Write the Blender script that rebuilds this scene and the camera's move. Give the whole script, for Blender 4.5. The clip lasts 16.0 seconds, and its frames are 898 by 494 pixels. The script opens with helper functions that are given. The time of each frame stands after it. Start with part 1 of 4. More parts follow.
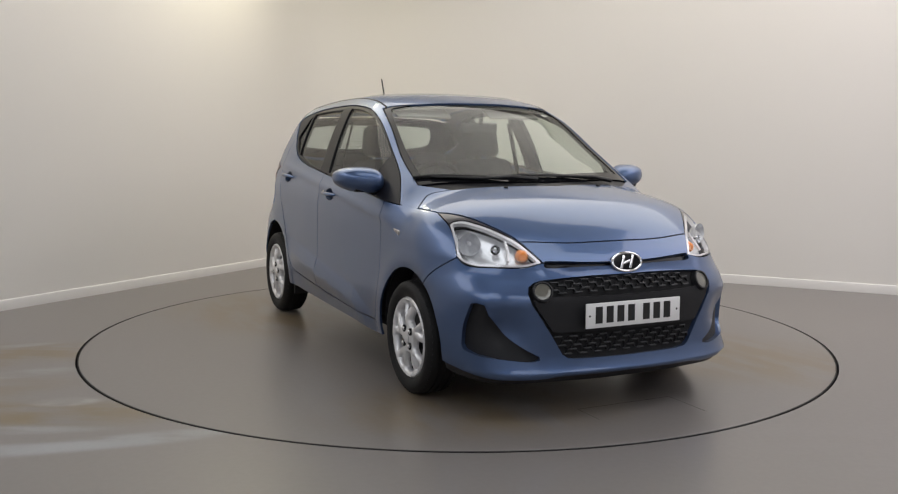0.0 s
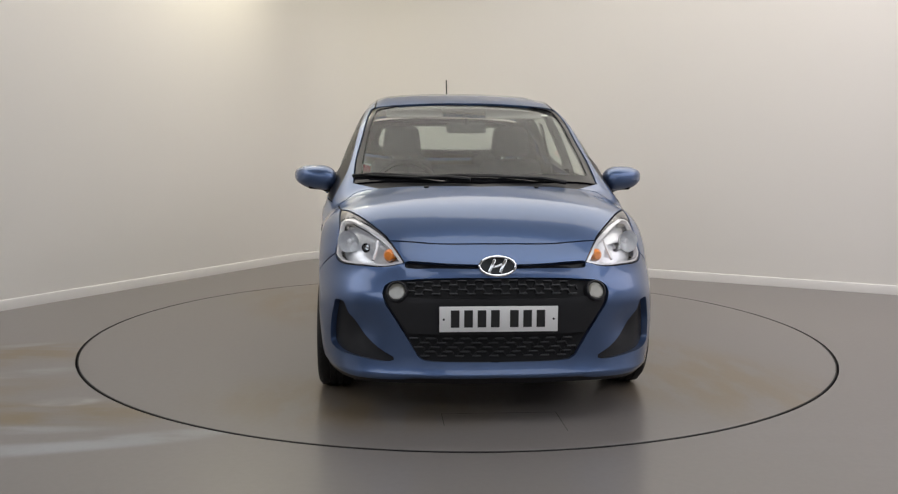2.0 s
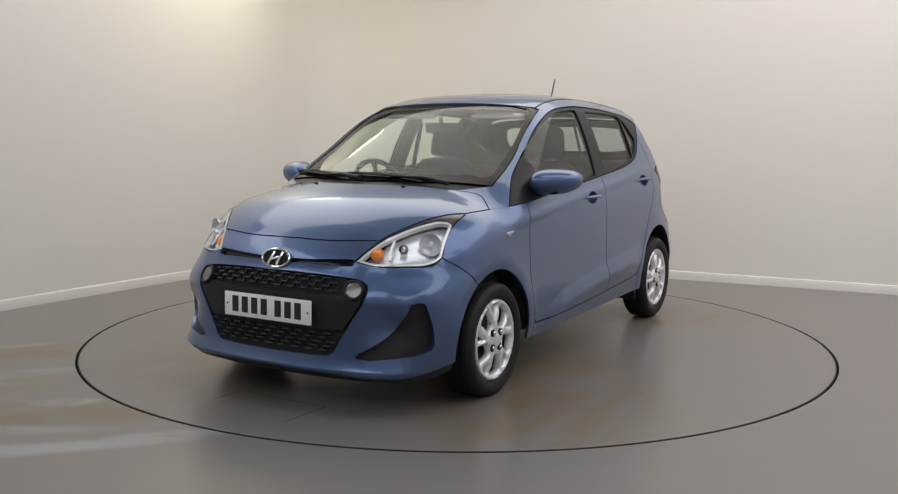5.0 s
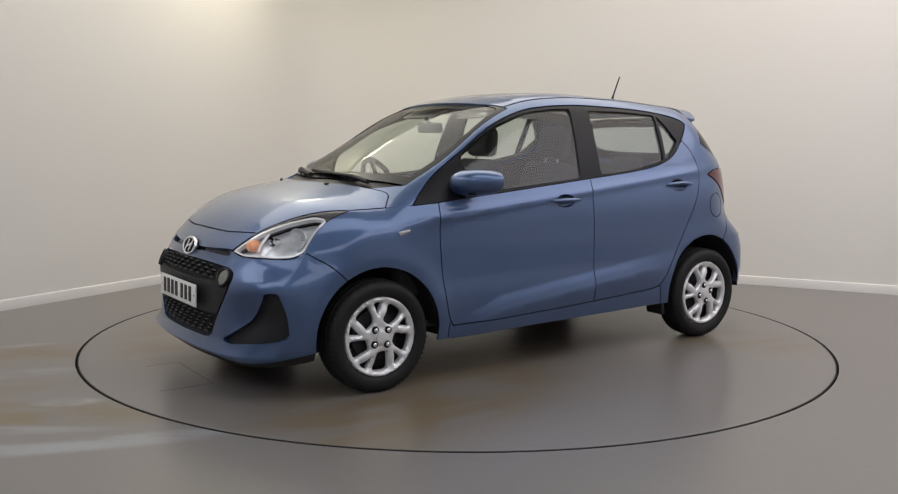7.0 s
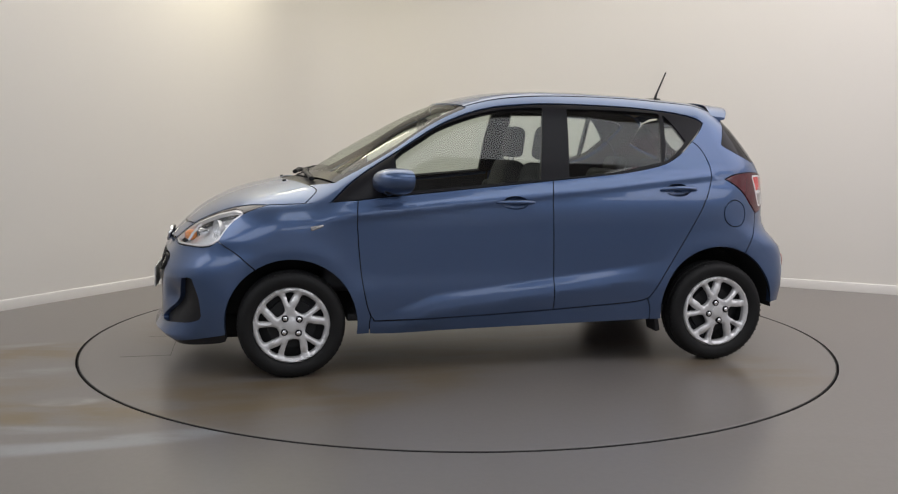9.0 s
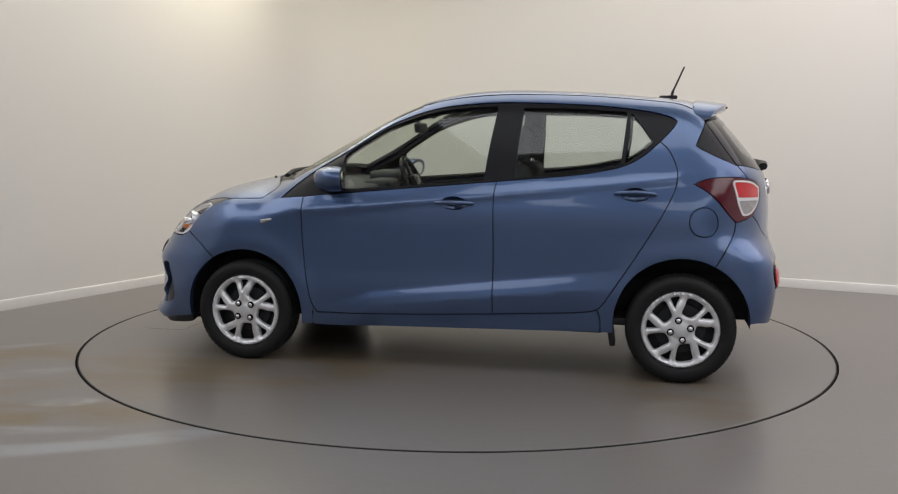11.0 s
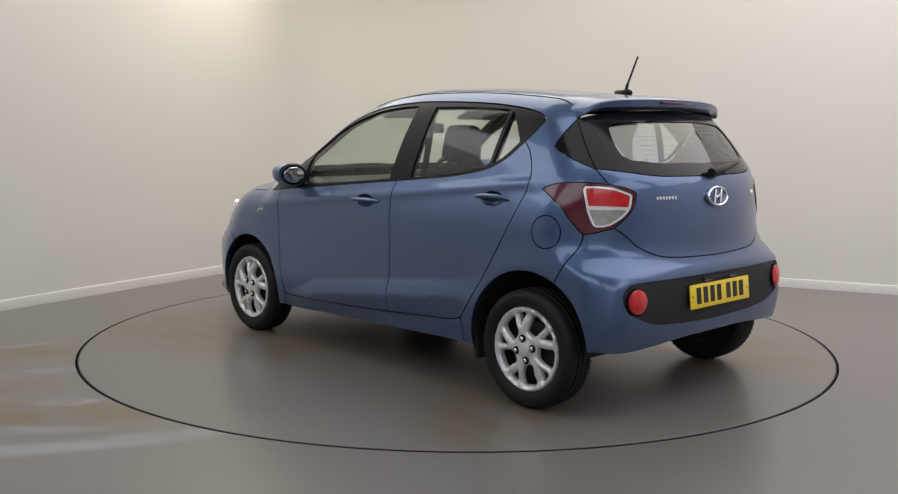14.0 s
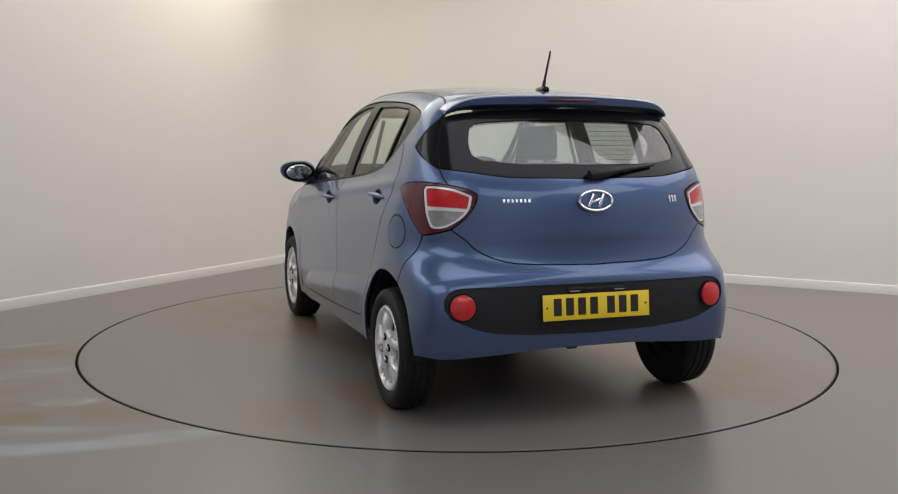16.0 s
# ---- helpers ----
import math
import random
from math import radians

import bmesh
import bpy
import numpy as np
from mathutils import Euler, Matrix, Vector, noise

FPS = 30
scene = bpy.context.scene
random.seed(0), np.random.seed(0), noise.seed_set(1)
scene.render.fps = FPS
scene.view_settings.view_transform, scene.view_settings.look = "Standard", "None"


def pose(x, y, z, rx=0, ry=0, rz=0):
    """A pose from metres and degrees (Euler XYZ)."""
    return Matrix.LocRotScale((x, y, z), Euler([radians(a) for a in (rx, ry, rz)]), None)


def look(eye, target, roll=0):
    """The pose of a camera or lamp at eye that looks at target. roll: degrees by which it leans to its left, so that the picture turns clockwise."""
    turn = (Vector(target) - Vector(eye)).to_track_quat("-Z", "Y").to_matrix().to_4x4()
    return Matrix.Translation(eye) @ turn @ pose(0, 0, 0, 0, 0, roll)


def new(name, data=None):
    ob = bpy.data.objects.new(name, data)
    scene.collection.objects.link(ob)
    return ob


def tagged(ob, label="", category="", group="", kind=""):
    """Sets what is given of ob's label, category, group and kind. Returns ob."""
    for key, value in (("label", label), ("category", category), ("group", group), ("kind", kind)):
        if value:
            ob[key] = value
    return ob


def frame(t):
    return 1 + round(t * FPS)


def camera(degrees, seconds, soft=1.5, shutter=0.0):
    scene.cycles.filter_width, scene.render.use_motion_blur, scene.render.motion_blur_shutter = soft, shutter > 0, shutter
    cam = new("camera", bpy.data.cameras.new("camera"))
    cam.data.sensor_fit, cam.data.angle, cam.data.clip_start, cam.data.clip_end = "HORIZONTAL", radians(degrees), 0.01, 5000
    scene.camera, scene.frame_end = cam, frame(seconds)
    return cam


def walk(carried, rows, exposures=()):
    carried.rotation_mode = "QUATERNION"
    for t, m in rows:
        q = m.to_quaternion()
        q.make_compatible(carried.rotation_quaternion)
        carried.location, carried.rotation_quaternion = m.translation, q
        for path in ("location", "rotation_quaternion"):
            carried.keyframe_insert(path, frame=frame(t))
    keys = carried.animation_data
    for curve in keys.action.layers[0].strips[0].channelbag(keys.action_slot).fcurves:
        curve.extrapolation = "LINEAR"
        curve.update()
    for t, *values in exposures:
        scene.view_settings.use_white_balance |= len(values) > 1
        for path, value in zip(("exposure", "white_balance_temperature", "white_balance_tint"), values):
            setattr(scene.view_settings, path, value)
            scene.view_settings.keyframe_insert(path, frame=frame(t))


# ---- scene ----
# ---------------------------------------------------------------- camera
cam = camera(50.79, 16.0, soft=1.2)
EYE = Vector((0.0, -5.86, 1.259))
AIM = EYE + Vector((-0.00832, 0.99270, -0.12031))
walk(cam, [(0.0, look(EYE, AIM, 0.424)), (16.0, look(EYE, AIM, 0.424))])

# turn of the turntable: seconds, heading of the car's nose in degrees
TURN = [(0.0, 296.22), (0.5, 292.6), (1.0, 287.08), (1.5, 281.3), (2.0, 275.09), (2.5, 269.34), (3.0, 263.17), (3.5, 257.45),
        (4.0, 251.28), (4.5, 245.55), (5.3, 235.9), (6.2, 225.0), (7.0, 215.35), (7.5, 209.7), (8.0, 203.6), (8.5, 197.94),
        (9.0, 191.91), (9.8, 182.8), (10.7, 172.4), (11.5, 163.24), (12.0, 157.49), (12.5, 151.72), (13.0, 145.71),
        (13.5, 139.99), (14.0, 133.86), (14.5, 128.13), (15.0, 122.04), (15.5, 116.42), (16.0, 110.31)]
PIVOT = Vector((0.144, -0.029, 0.0))      # the turntable's axis in the car's own space
DISC_R = 2.281
FLOOR_Z, DISC_Y = -.024, .112             # level of the turntable's top and its middle


# ---------------------------------------------------------------- light
world = bpy.data.worlds.new("world")
scene.world = world
world.use_nodes = True
world.node_tree.nodes["Background"].inputs[0].default_value = (0.9, 0.92, 1.0, 1)
world.node_tree.nodes["Background"].inputs[1].default_value = 0.05
scene.view_settings.exposure = -0.04

CEIL = 3.34


def lamp(name, x, y, z, sx, sy, watts, colour, rx=0, ry=0, rz=0):
    d = bpy.data.lights.new(name, "AREA")
    d.shape, d.size, d.size_y, d.energy, d.color = "RECTANGLE", sx, sy, watts, colour
    ob = new(name, d)
    ob.matrix_world = pose(x, y, z, rx, ry, rz)
    return ob


# ceiling light panels: a long warm one over the turntable, a small spot by the far corner, cooler ones towards the camera
for x, y, sx, sy, w, c in ((.4, 1.1, 7.0, 2.8, 118, (1, .955, .88)), (-1.75, 2.35, .5, .5, 15, (1, .93, .66)), (4.6, -.6, 4.0, 4.2, 98, (1, .95, 1)), (-4.2, -1.7, 2.6, 3.8, 70, (.93, .945, 1)),
                           (1.5, -2.35, 4.8, 1.7, 46, (.94, .965, 1)), (4.6, -4.6, 3.0, 2.6, 48, (.97, .96, 1)), (-2.9, -6.0, 4.2, 3.2, 84, (.88, .92, 1)), (2.0, -7.4, 4.0, 3.0, 66, (.88, .92, 1))):
    lamp("ceiling_lamp", x, y, CEIL - .05, sx, sy, w, c)
# ---------------------------------------------------------------- materials
def mat(name, colour, rough=.5, metal=0.0, coat=0.0, vary=.06, scale=6.0, bump=0.0, bump_scale=60.0, spec=.5, fine=0.0, coat_rough=.08):
    m = bpy.data.materials.new(name)
    m.use_nodes = True
    nt = m.node_tree
    b = nt.nodes["Principled BSDF"]
    b.inputs["Metallic"].default_value, b.inputs["Roughness"].default_value = metal, rough
    b.inputs["Coat Weight"].default_value, b.inputs["Coat Roughness"].default_value = coat, coat_rough
    b.inputs["Specular IOR Level"].default_value = spec
    co = nt.nodes.new("ShaderNodeTexCoord")
    big = nt.nodes.new("ShaderNodeTexNoise")
    big.inputs["Scale"].default_value, big.inputs["Detail"].default_value = scale, 5
    nt.links.new(co.outputs["Object"], big.inputs["Vector"])
    small = nt.nodes.new("ShaderNodeTexNoise")
    small.inputs["Scale"].default_value, small.inputs["Detail"].default_value = bump_scale, 3
    nt.links.new(co.outputs["Object"], small.inputs["Vector"])
    ramp = nt.nodes.new("ShaderNodeMix")
    ramp.data_type = "RGBA"
    ramp.inputs[6].default_value = (*[c * (1 - vary) for c in colour], 1)
    ramp.inputs[7].default_value = (*[min(1, c * (1 + vary)) for c in colour], 1)
    nt.links.new(big.outputs[0], ramp.inputs[0])
    last = ramp.outputs[2]
    if fine:
        hs = nt.nodes.new("ShaderNodeMix")
        hs.data_type, hs.blend_type = "RGBA", "MULTIPLY"
        rm = nt.nodes.new("ShaderNodeMapRange")
        rm.inputs["To Min"].default_value, rm.inputs["To Max"].default_value = 1 - fine, 1 + fine
        nt.links.new(small.outputs[0], rm.inputs[0])
        hs.inputs[0].default_value = 1
        nt.links.new(last, hs.inputs[6])
        nt.links.new(rm.outputs[0], hs.inputs[7])
        last = hs.outputs[2]
    nt.links.new(last, b.inputs["Base Color"])
    rr = nt.nodes.new("ShaderNodeMapRange")
    rr.inputs["To Min"].default_value, rr.inputs["To Max"].default_value = rough * .9, min(1, rough * 1.1)
    nt.links.new(big.outputs[0], rr.inputs[0])
    nt.links.new(rr.outputs[0], b.inputs["Roughness"])
    if bump:
        bp = nt.nodes.new("ShaderNodeBump")
        bp.inputs["Strength"].default_value, bp.inputs["Distance"].default_value = bump, .002
        nt.links.new(small.outputs[0], bp.inputs["Height"])
        nt.links.new(bp.outputs[0], b.inputs["Normal"])
    return m


def glass(name, tint, gloss_rough=.01, sheen=.045, edge=.8):
    """A thin tinted pane: clear pass-through with a Fresnel sheen."""
    m = bpy.data.materials.new(name)
    m.use_nodes = True
    nt = m.node_tree
    nt.nodes.remove(nt.nodes["Principled BSDF"])
    tr = nt.nodes.new("ShaderNodeBsdfTransparent")
    tr.inputs[0].default_value = (*tint, 1)
    gl = nt.nodes.new("ShaderNodeBsdfGlossy")
    gl.inputs["Roughness"].default_value = gloss_rough
    lw = nt.nodes.new("ShaderNodeLayerWeight")
    lw.inputs[0].default_value = .5
    pw = nt.nodes.new("ShaderNodeMath")
    pw.operation, pw.inputs[1].default_value = "POWER", 4.5
    nt.links.new(lw.outputs["Facing"], pw.inputs[0])
    fr = nt.nodes.new("ShaderNodeMath")
    fr.operation, fr.inputs[1].default_value, fr.inputs[2].default_value = "MULTIPLY_ADD", edge, sheen
    nt.links.new(pw.outputs[0], fr.inputs[0])
    mx = nt.nodes.new("ShaderNodeMixShader")
    nt.links.new(fr.outputs[0], mx.inputs[0])
    nt.links.new(tr.outputs[0], mx.inputs[1])
    nt.links.new(gl.outputs[0], mx.inputs[2])
    nt.links.new(mx.outputs[0], nt.nodes["Material Output"].inputs[0])
    return m


PAINT = mat("blue_metallic_paint", (.073, .122, .246), .37, .78, .9, .03, 3, 0, 900, .5, .10, .06)
GLOSSBLACK = mat("gloss_black", (.008, .008, .010), .14, 0, .0, .05, spec=.22)
FRAMEBLACK = mat("satin_black_trim", (.007, .007, .010), .34, 0, .0, .08, spec=.2)
CASING = mat("smoked_lamp_casing", (.070, .066, .070), .18, 0, .6, .08, 30)
PLASTIC = mat("grained_black_plastic", (.013, .013, .015), .52, 0, 0, .12, 20, .25, 500, .35)
GAPBLACK = mat("shadowed_black", (.008, .008, .009), .8, 0, 0, .1)
RUBBER = mat("tyre_rubber", (.009, .009, .0095), .62, 0, 0, .2, 30, .3, 250, .3)
SILVER = mat("silver_wheel_paint", (.72, .72, .73), .32, .45, .4, .04, 8, 0, 400, .5, .05)
CHROME = mat("chrome", (.85, .86, .88), .12, 1.0, 0, .02)
STEEL = mat("dark_brake_steel", (.03, .03, .032), .6, .2, 0, .3, 25)
FABRIC = mat("dark_grey_seat_fabric", (.035, .036, .04), .85, 0, 0, .2, 30, .4, 700)
TRIM = mat("charcoal_interior_trim", (.04, .04, .043), .6, 0, 0, .1, 15, .2, 600)
LINING = mat("pale_grey_headlining", (.42, .40, .37), .9, 0, 0, .05, 10, .2, 700)
REFLECTOR = mat("bright_lamp_reflector", (.80, .81, .84), .22, .45, 0, .22, 48)
ORANGE = mat("amber_lens", (.95, .28, .03), .3, 0, .5, .08, 40)
RED = mat("red_lens", (.085, .003, .010), .16, 0, .5, .12, 40)
BRIGHTRED = mat("bright_red_lens", (.56, .010, .014), .2, 0, .6, .25, 45)
CLEARLENS = mat("pale_lamp_lens", (.40, .385, .38), .2, .5, .6, .45, 40)
LAMPEDGE = mat("pale_lamp_edge", (.80, .78, .79), .2, .2, 1.0, .03)
FOG = mat("fog_lamp_lens", (.17, .165, .14), .16, .25, 1.0, .15, 50)
WHITEPLATE = mat("white_plate", (.80, .80, .79), .35, 0, .3, .03)
YELLOWPLATE = mat("yellow_plate", (.85, .62, .02), .35, 0, .3, .03)
INK = mat("black_plate_ink", (.012, .012, .012), .5)
PAPER = mat("white_sticker", (.8, .8, .78), .7)
GLASS = glass("window_glass", (.78, .83, .80), .012, .062, .6)
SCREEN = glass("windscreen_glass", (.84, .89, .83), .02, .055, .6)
DARKGLASS = glass("tailgate_glass", (.66, .71, .71), .012, .12)
LENS = glass("headlamp_cover", (.95, .96, .97))
# ---------------------------------------------------------------- the car's outer skin, as one smooth form
FINE = {}


def ip(v, knots):
    """Smooth interpolation through (place, value) knots."""
    key = tuple(knots)
    if key not in FINE:
        xs, ys = np.array([k[0] for k in knots], float), np.array([k[1] for k in knots], float)
        g = np.linspace(xs[0], xs[-1], 1500)
        d = np.diff(ys) / np.diff(xs)
        m = np.concatenate([[d[0]], np.where(d[1:] * d[:-1] > 0, (d[1:] + d[:-1]) / 2, 0), [d[-1]]])
        i = np.clip(np.searchsorted(xs, g) - 1, 0, len(xs) - 2)
        h = xs[i + 1] - xs[i]
        s = (g - xs[i]) / h
        FINE[key] = g, (ys[i] * (2 * s**3 - 3 * s**2 + 1) + m[i] * h * (s**3 - 2 * s**2 + s)
                        + ys[i + 1] * (3 * s**2 - 2 * s**3) + m[i + 1] * h * (s**3 - s**2))
    return np.interp(v, *FINE[key])


def smax(a, b, k):
    h = np.maximum(k - np.abs(a - b), 0) / k
    return np.maximum(a, b) + h * h * k / 4


PLAN = [(-1.75, .765), (-1.5, .795), (-1.2, .818), (-.8, .822), (0, .826), (.7, .826), (1.2, .822), (1.45, .808), (1.7, .76), (1.95, .70)]
SECT = [(.12, -.05), (.2, -.022), (.28, -.008), (.40, .0), (.52, -.006), (.7, -.008), (.84, -.012), (.92, -.028), (1.0, -.055),
        (1.1, -.088), (1.25, -.148), (1.4, -.225), (1.55, -.325)]
SPINE = [(-1.75, 1.385), (-1.58, 1.41), (-1.306, 1.445), (-1.04, 1.468), (-.78, 1.489), (-.52, 1.502), (-.27, 1.507), (-.02, 1.495), (.135, 1.471),
         (.276, 1.438), (.393, 1.398), (.625, 1.284), (.876, 1.145), (1.08, 1.025), (1.18, .999), (1.277, .980), (1.48, .930), (1.611, .878),
         (1.70, .835), (1.76, .79), (1.86, .70), (1.95, .62)]
CROWN = [(-1.6, .10), (-.5, .09), (.1, .10), (.35, .17), (.65, .245), (1.0, .20), (1.3, .13), (1.8, .12)]
NOSE = [(.08, 1.78), (.13, 1.875), (.18, 1.902), (.3, 1.905), (.5, 1.905), (.58, 1.898), (.64, 1.884), (.69, 1.864), (.76, 1.80), (.9, 1.68), (1.2, 1.5)]
NOSE_Y2 = [(.1, .17), (.5, .15), (.66, .33), (.8, .31)]
TAIL = [(.15, -1.60), (.22, -1.665), (.3, -1.695), (.45, -1.712), (.58, -1.715), (.63, -1.711), (.67, -1.693), (.71, -1.682), (.85, -1.680), (.97, -1.668),
        (1.06, -1.640), (1.2, -1.535), (1.34, -1.412), (1.5, -1.27)]
TAIL_Y2 = [(.2, .09), (.6, .11), (.75, .24), (1.1, .26), (1.4, .24)]
TAIL_Y6 = [(.2, .15), (.6, .2), (.8, .6), (1.4, .6)]


def crease(x):
    """Height of the pressed line low on the doors."""
    return .4515 - .118 * np.asarray(x) - .25 * np.maximum(np.asarray(x) - .45, 0)


def skin(P):
    """Below zero inside the body. P: n x 3."""
    x, y, z = P[:, 0], np.abs(P[:, 1]), P[:, 2]
    side = y - ip(x, PLAN) - ip(z, SECT)
    # shoulder and lower door creases, flared wheel arches
    side = side - .010 * np.exp(-((z - (.915 - .10 * x)) / .026)**2) * ip(x, [(-1.32, 0), (-1.0, 1), (.75, 1), (1.2, 0)])
    d = crease(x) - z
    side = side - ip(x, [(-.95, 0), (-.6, .015), (.45, .016), (.78, 0)]) * np.interp(d, [0, .03, .075, .11, .2], [0, .5, 1, .85, 0])
    for cx in (1.1925, -1.1925):
        r = np.hypot(x - cx, z - .29)
        side = side - .007 * np.exp(-((r - .355) / .06)**2)
    top = (z - (ip(x, SPINE) - ip(x, CROWN) * y * y - .25 * y**6)) * ip(x, [(.0, 1), (.5, .88), (1.2, .95), (1.6, .9), (1.8, .7)])
    lip = .036 * np.exp(-((z - .197) / .025)**2) - .042 * np.exp(-((y - .615) / .085)**2 - ((z - .385) / .085)**2) - .012 * np.exp(-((z - .652) / .014)**2 - (y / .42)**6)
    nose = (x - lip - (ip(z, NOSE) - ip(z, NOSE_Y2) * y * y - .75 * y**6)) * ip(z, [(.5, 1), (.9, .6)])
    tail = ((ip(z, TAIL) + ip(z, TAIL_Y2) * y * y + ip(z, TAIL_Y6) * y**6) - x) * ip(z, [(1.0, 1), (1.3, .8)])
    f = smax(side, top, ip(x, [(-1.5, .10), (0, .10), (.5, .09), (1.1, .10), (1.6, .12)]))
    f = smax(f, nose, .10)
    return smax(f, tail, .12)


def shoot(origin, way, far, near=0.0, n=45):
    """The outermost crossing of rays origin + s * way with the skin, from s = far down to near."""
    origin, way = np.broadcast_to(origin, way.shape), np.asarray(way, float)
    ss = np.linspace(far, near, n)
    hi, lo = np.full(len(way), far, float), np.full(len(way), near, float)
    found = np.zeros(len(way), bool)
    for a, b in zip(ss[:-1], ss[1:]):
        ins = (skin(origin + b * way) < 0) & ~found
        hi[ins], lo[ins] = a, b
        found |= ins
    for _ in range(22):
        mid = (hi + lo) / 2
        ins = skin(origin + mid[:, None] * way) < 0
        lo, hi = np.where(ins, mid, lo), np.where(ins, hi, mid)
    return origin + lo[:, None] * way


def normals(P):
    e = 1e-3
    g = np.stack([skin(P + d) - skin(P - d) for d in np.eye(3) * e], 1)
    return g / np.maximum(np.linalg.norm(g, axis=1, keepdims=True), 1e-9)
# ---------------------------------------------------------------- tools to cut panels from the skin
from mathutils.geometry import delaunay_2d_cdt


def snap(P):
    P = np.array(P, float)
    for _ in range(6):
        f, e = skin(P), 1e-3
        g = np.stack([skin(P + d) - f for d in np.eye(3) * e], 1) / e
        P = P - .9 * (f / np.maximum((g * g).sum(1), .2))[:, None] * g
    return P


def cv(*pts, close=False, step=.018, on=True):
    """A smooth curve through the points, laid on the skin."""
    P = np.array(pts, float)
    out = []
    n = len(P)
    for i in range(n if close else n - 1):
        a, b = P[i], P[(i + 1) % n]
        p = P[(i - 1) % n] if close or i > 0 else 2 * a - b
        q = P[(i + 2) % n] if close or i < n - 2 else 2 * b - a
        k = max(1, int(np.linalg.norm(b - a) / step))
        for s in np.arange(k) / k:
            out.append(.5 * (2 * a + (b - p) * s + (2 * p - 5 * a + 4 * b - q) * s**2 + (3 * a - p - 3 * b + q) * s**3))
    if not close:
        out.append(P[-1])
    return snap(out) if on else np.array(out)


def flip(P):
    return P * np.array([1, -1, 1])


def both(P):
    """A half loop, from the middle round the left side to the middle, made whole."""
    return np.concatenate([P, flip(P)[::-1]])


def join(*cs):
    return np.concatenate(cs)


class Sec:
    """Unrolls the skin round a lengthwise axis."""
    def __init__(self, z0): self.z0 = z0

    def to2(self, P):
        a = np.arctan2(P[:, 2] - self.z0, P[:, 1])
        return np.stack([P[:, 0], np.where(a < -np.pi / 2, a + 2 * np.pi, a) * .75], 1)

    def to3(self, q):
        a = q[:, 1] / .75
        o = np.stack([q[:, 0], 0 * a, 0 * a + self.z0], 1)
        return shoot(o, np.stack([0 * a, np.cos(a), np.sin(a)], 1), 1.5)


class Cyl:
    """Unrolls the skin round an upright axis; s: 1 at the nose, -1 at the tail."""
    def __init__(self, xa, s): self.xa, self.s = xa, s

    def to2(self, P):
        return np.stack([np.arctan2(P[:, 1], (P[:, 0] - self.xa) * self.s) * .65, P[:, 2]], 1)

    def to3(self, q):
        a = q[:, 0] / .65
        o = np.stack([0 * a + self.xa, 0 * a, q[:, 1]], 1)
        return shoot(o, np.stack([self.s * np.cos(a), np.sin(a), 0 * a], 1), 1.3)


SIDE, TOP, FRONT, REAR = Sec(.72), Sec(.45), Cyl(1.05, 1), Cyl(-1.0, -1)


def inside(q, poly):
    x, y = q[:, 0][:, None], q[:, 1][:, None]
    a, b = poly, np.roll(poly, -1, 0)
    c = (a[:, 1] > y) != (b[:, 1] > y)
    d = np.where(np.abs(b[:, 1] - a[:, 1]) < 1e-12, 1e-12, b[:, 1] - a[:, 1])
    return (c & (x < (b[:, 0] - a[:, 0]) * (y - a[:, 1]) / d + a[:, 0])).sum(1) % 2 == 1


def clean(q):
    keep = [0]
    for i in range(1, len(q)):
        if np.linalg.norm(q[i] - q[keep[-1]]) > .0025:
            keep.append(i)
    if np.linalg.norm(q[keep[-1]] - q[0]) < .0025:
        keep.pop()
    return q[keep]


def inset(q, d):
    """Moves a closed line inwards by d."""
    a, b = np.roll(q, 1, 0), np.roll(q, -1, 0)
    area = (q[:, 0] * b[:, 1] - b[:, 0] * q[:, 1]).sum()
    e1, e2 = q - a, b - q
    n1 = np.stack([-e1[:, 1], e1[:, 0]], 1) / np.linalg.norm(e1, axis=1, keepdims=True)
    n2 = np.stack([-e2[:, 1], e2[:, 0]], 1) / np.linalg.norm(e2, axis=1, keepdims=True)
    m = n1 + n2
    m = m / np.maximum((m * m).sum(1, keepdims=True) / 2, .5)
    return q + m * d * np.sign(area)


def part(name, bm, material, parent, label="", smooth=True):
    me = bpy.data.meshes.new(name)
    bm.to_mesh(me)
    bm.free()
    me.materials.append(material)
    if smooth:
        me.polygons.foreach_set("use_smooth", [True] * len(me.polygons))
        me.set_sharp_from_angle(angle=radians(38))
    ob = new(name, me)
    ob.parent = parent
    return tagged(ob, label)


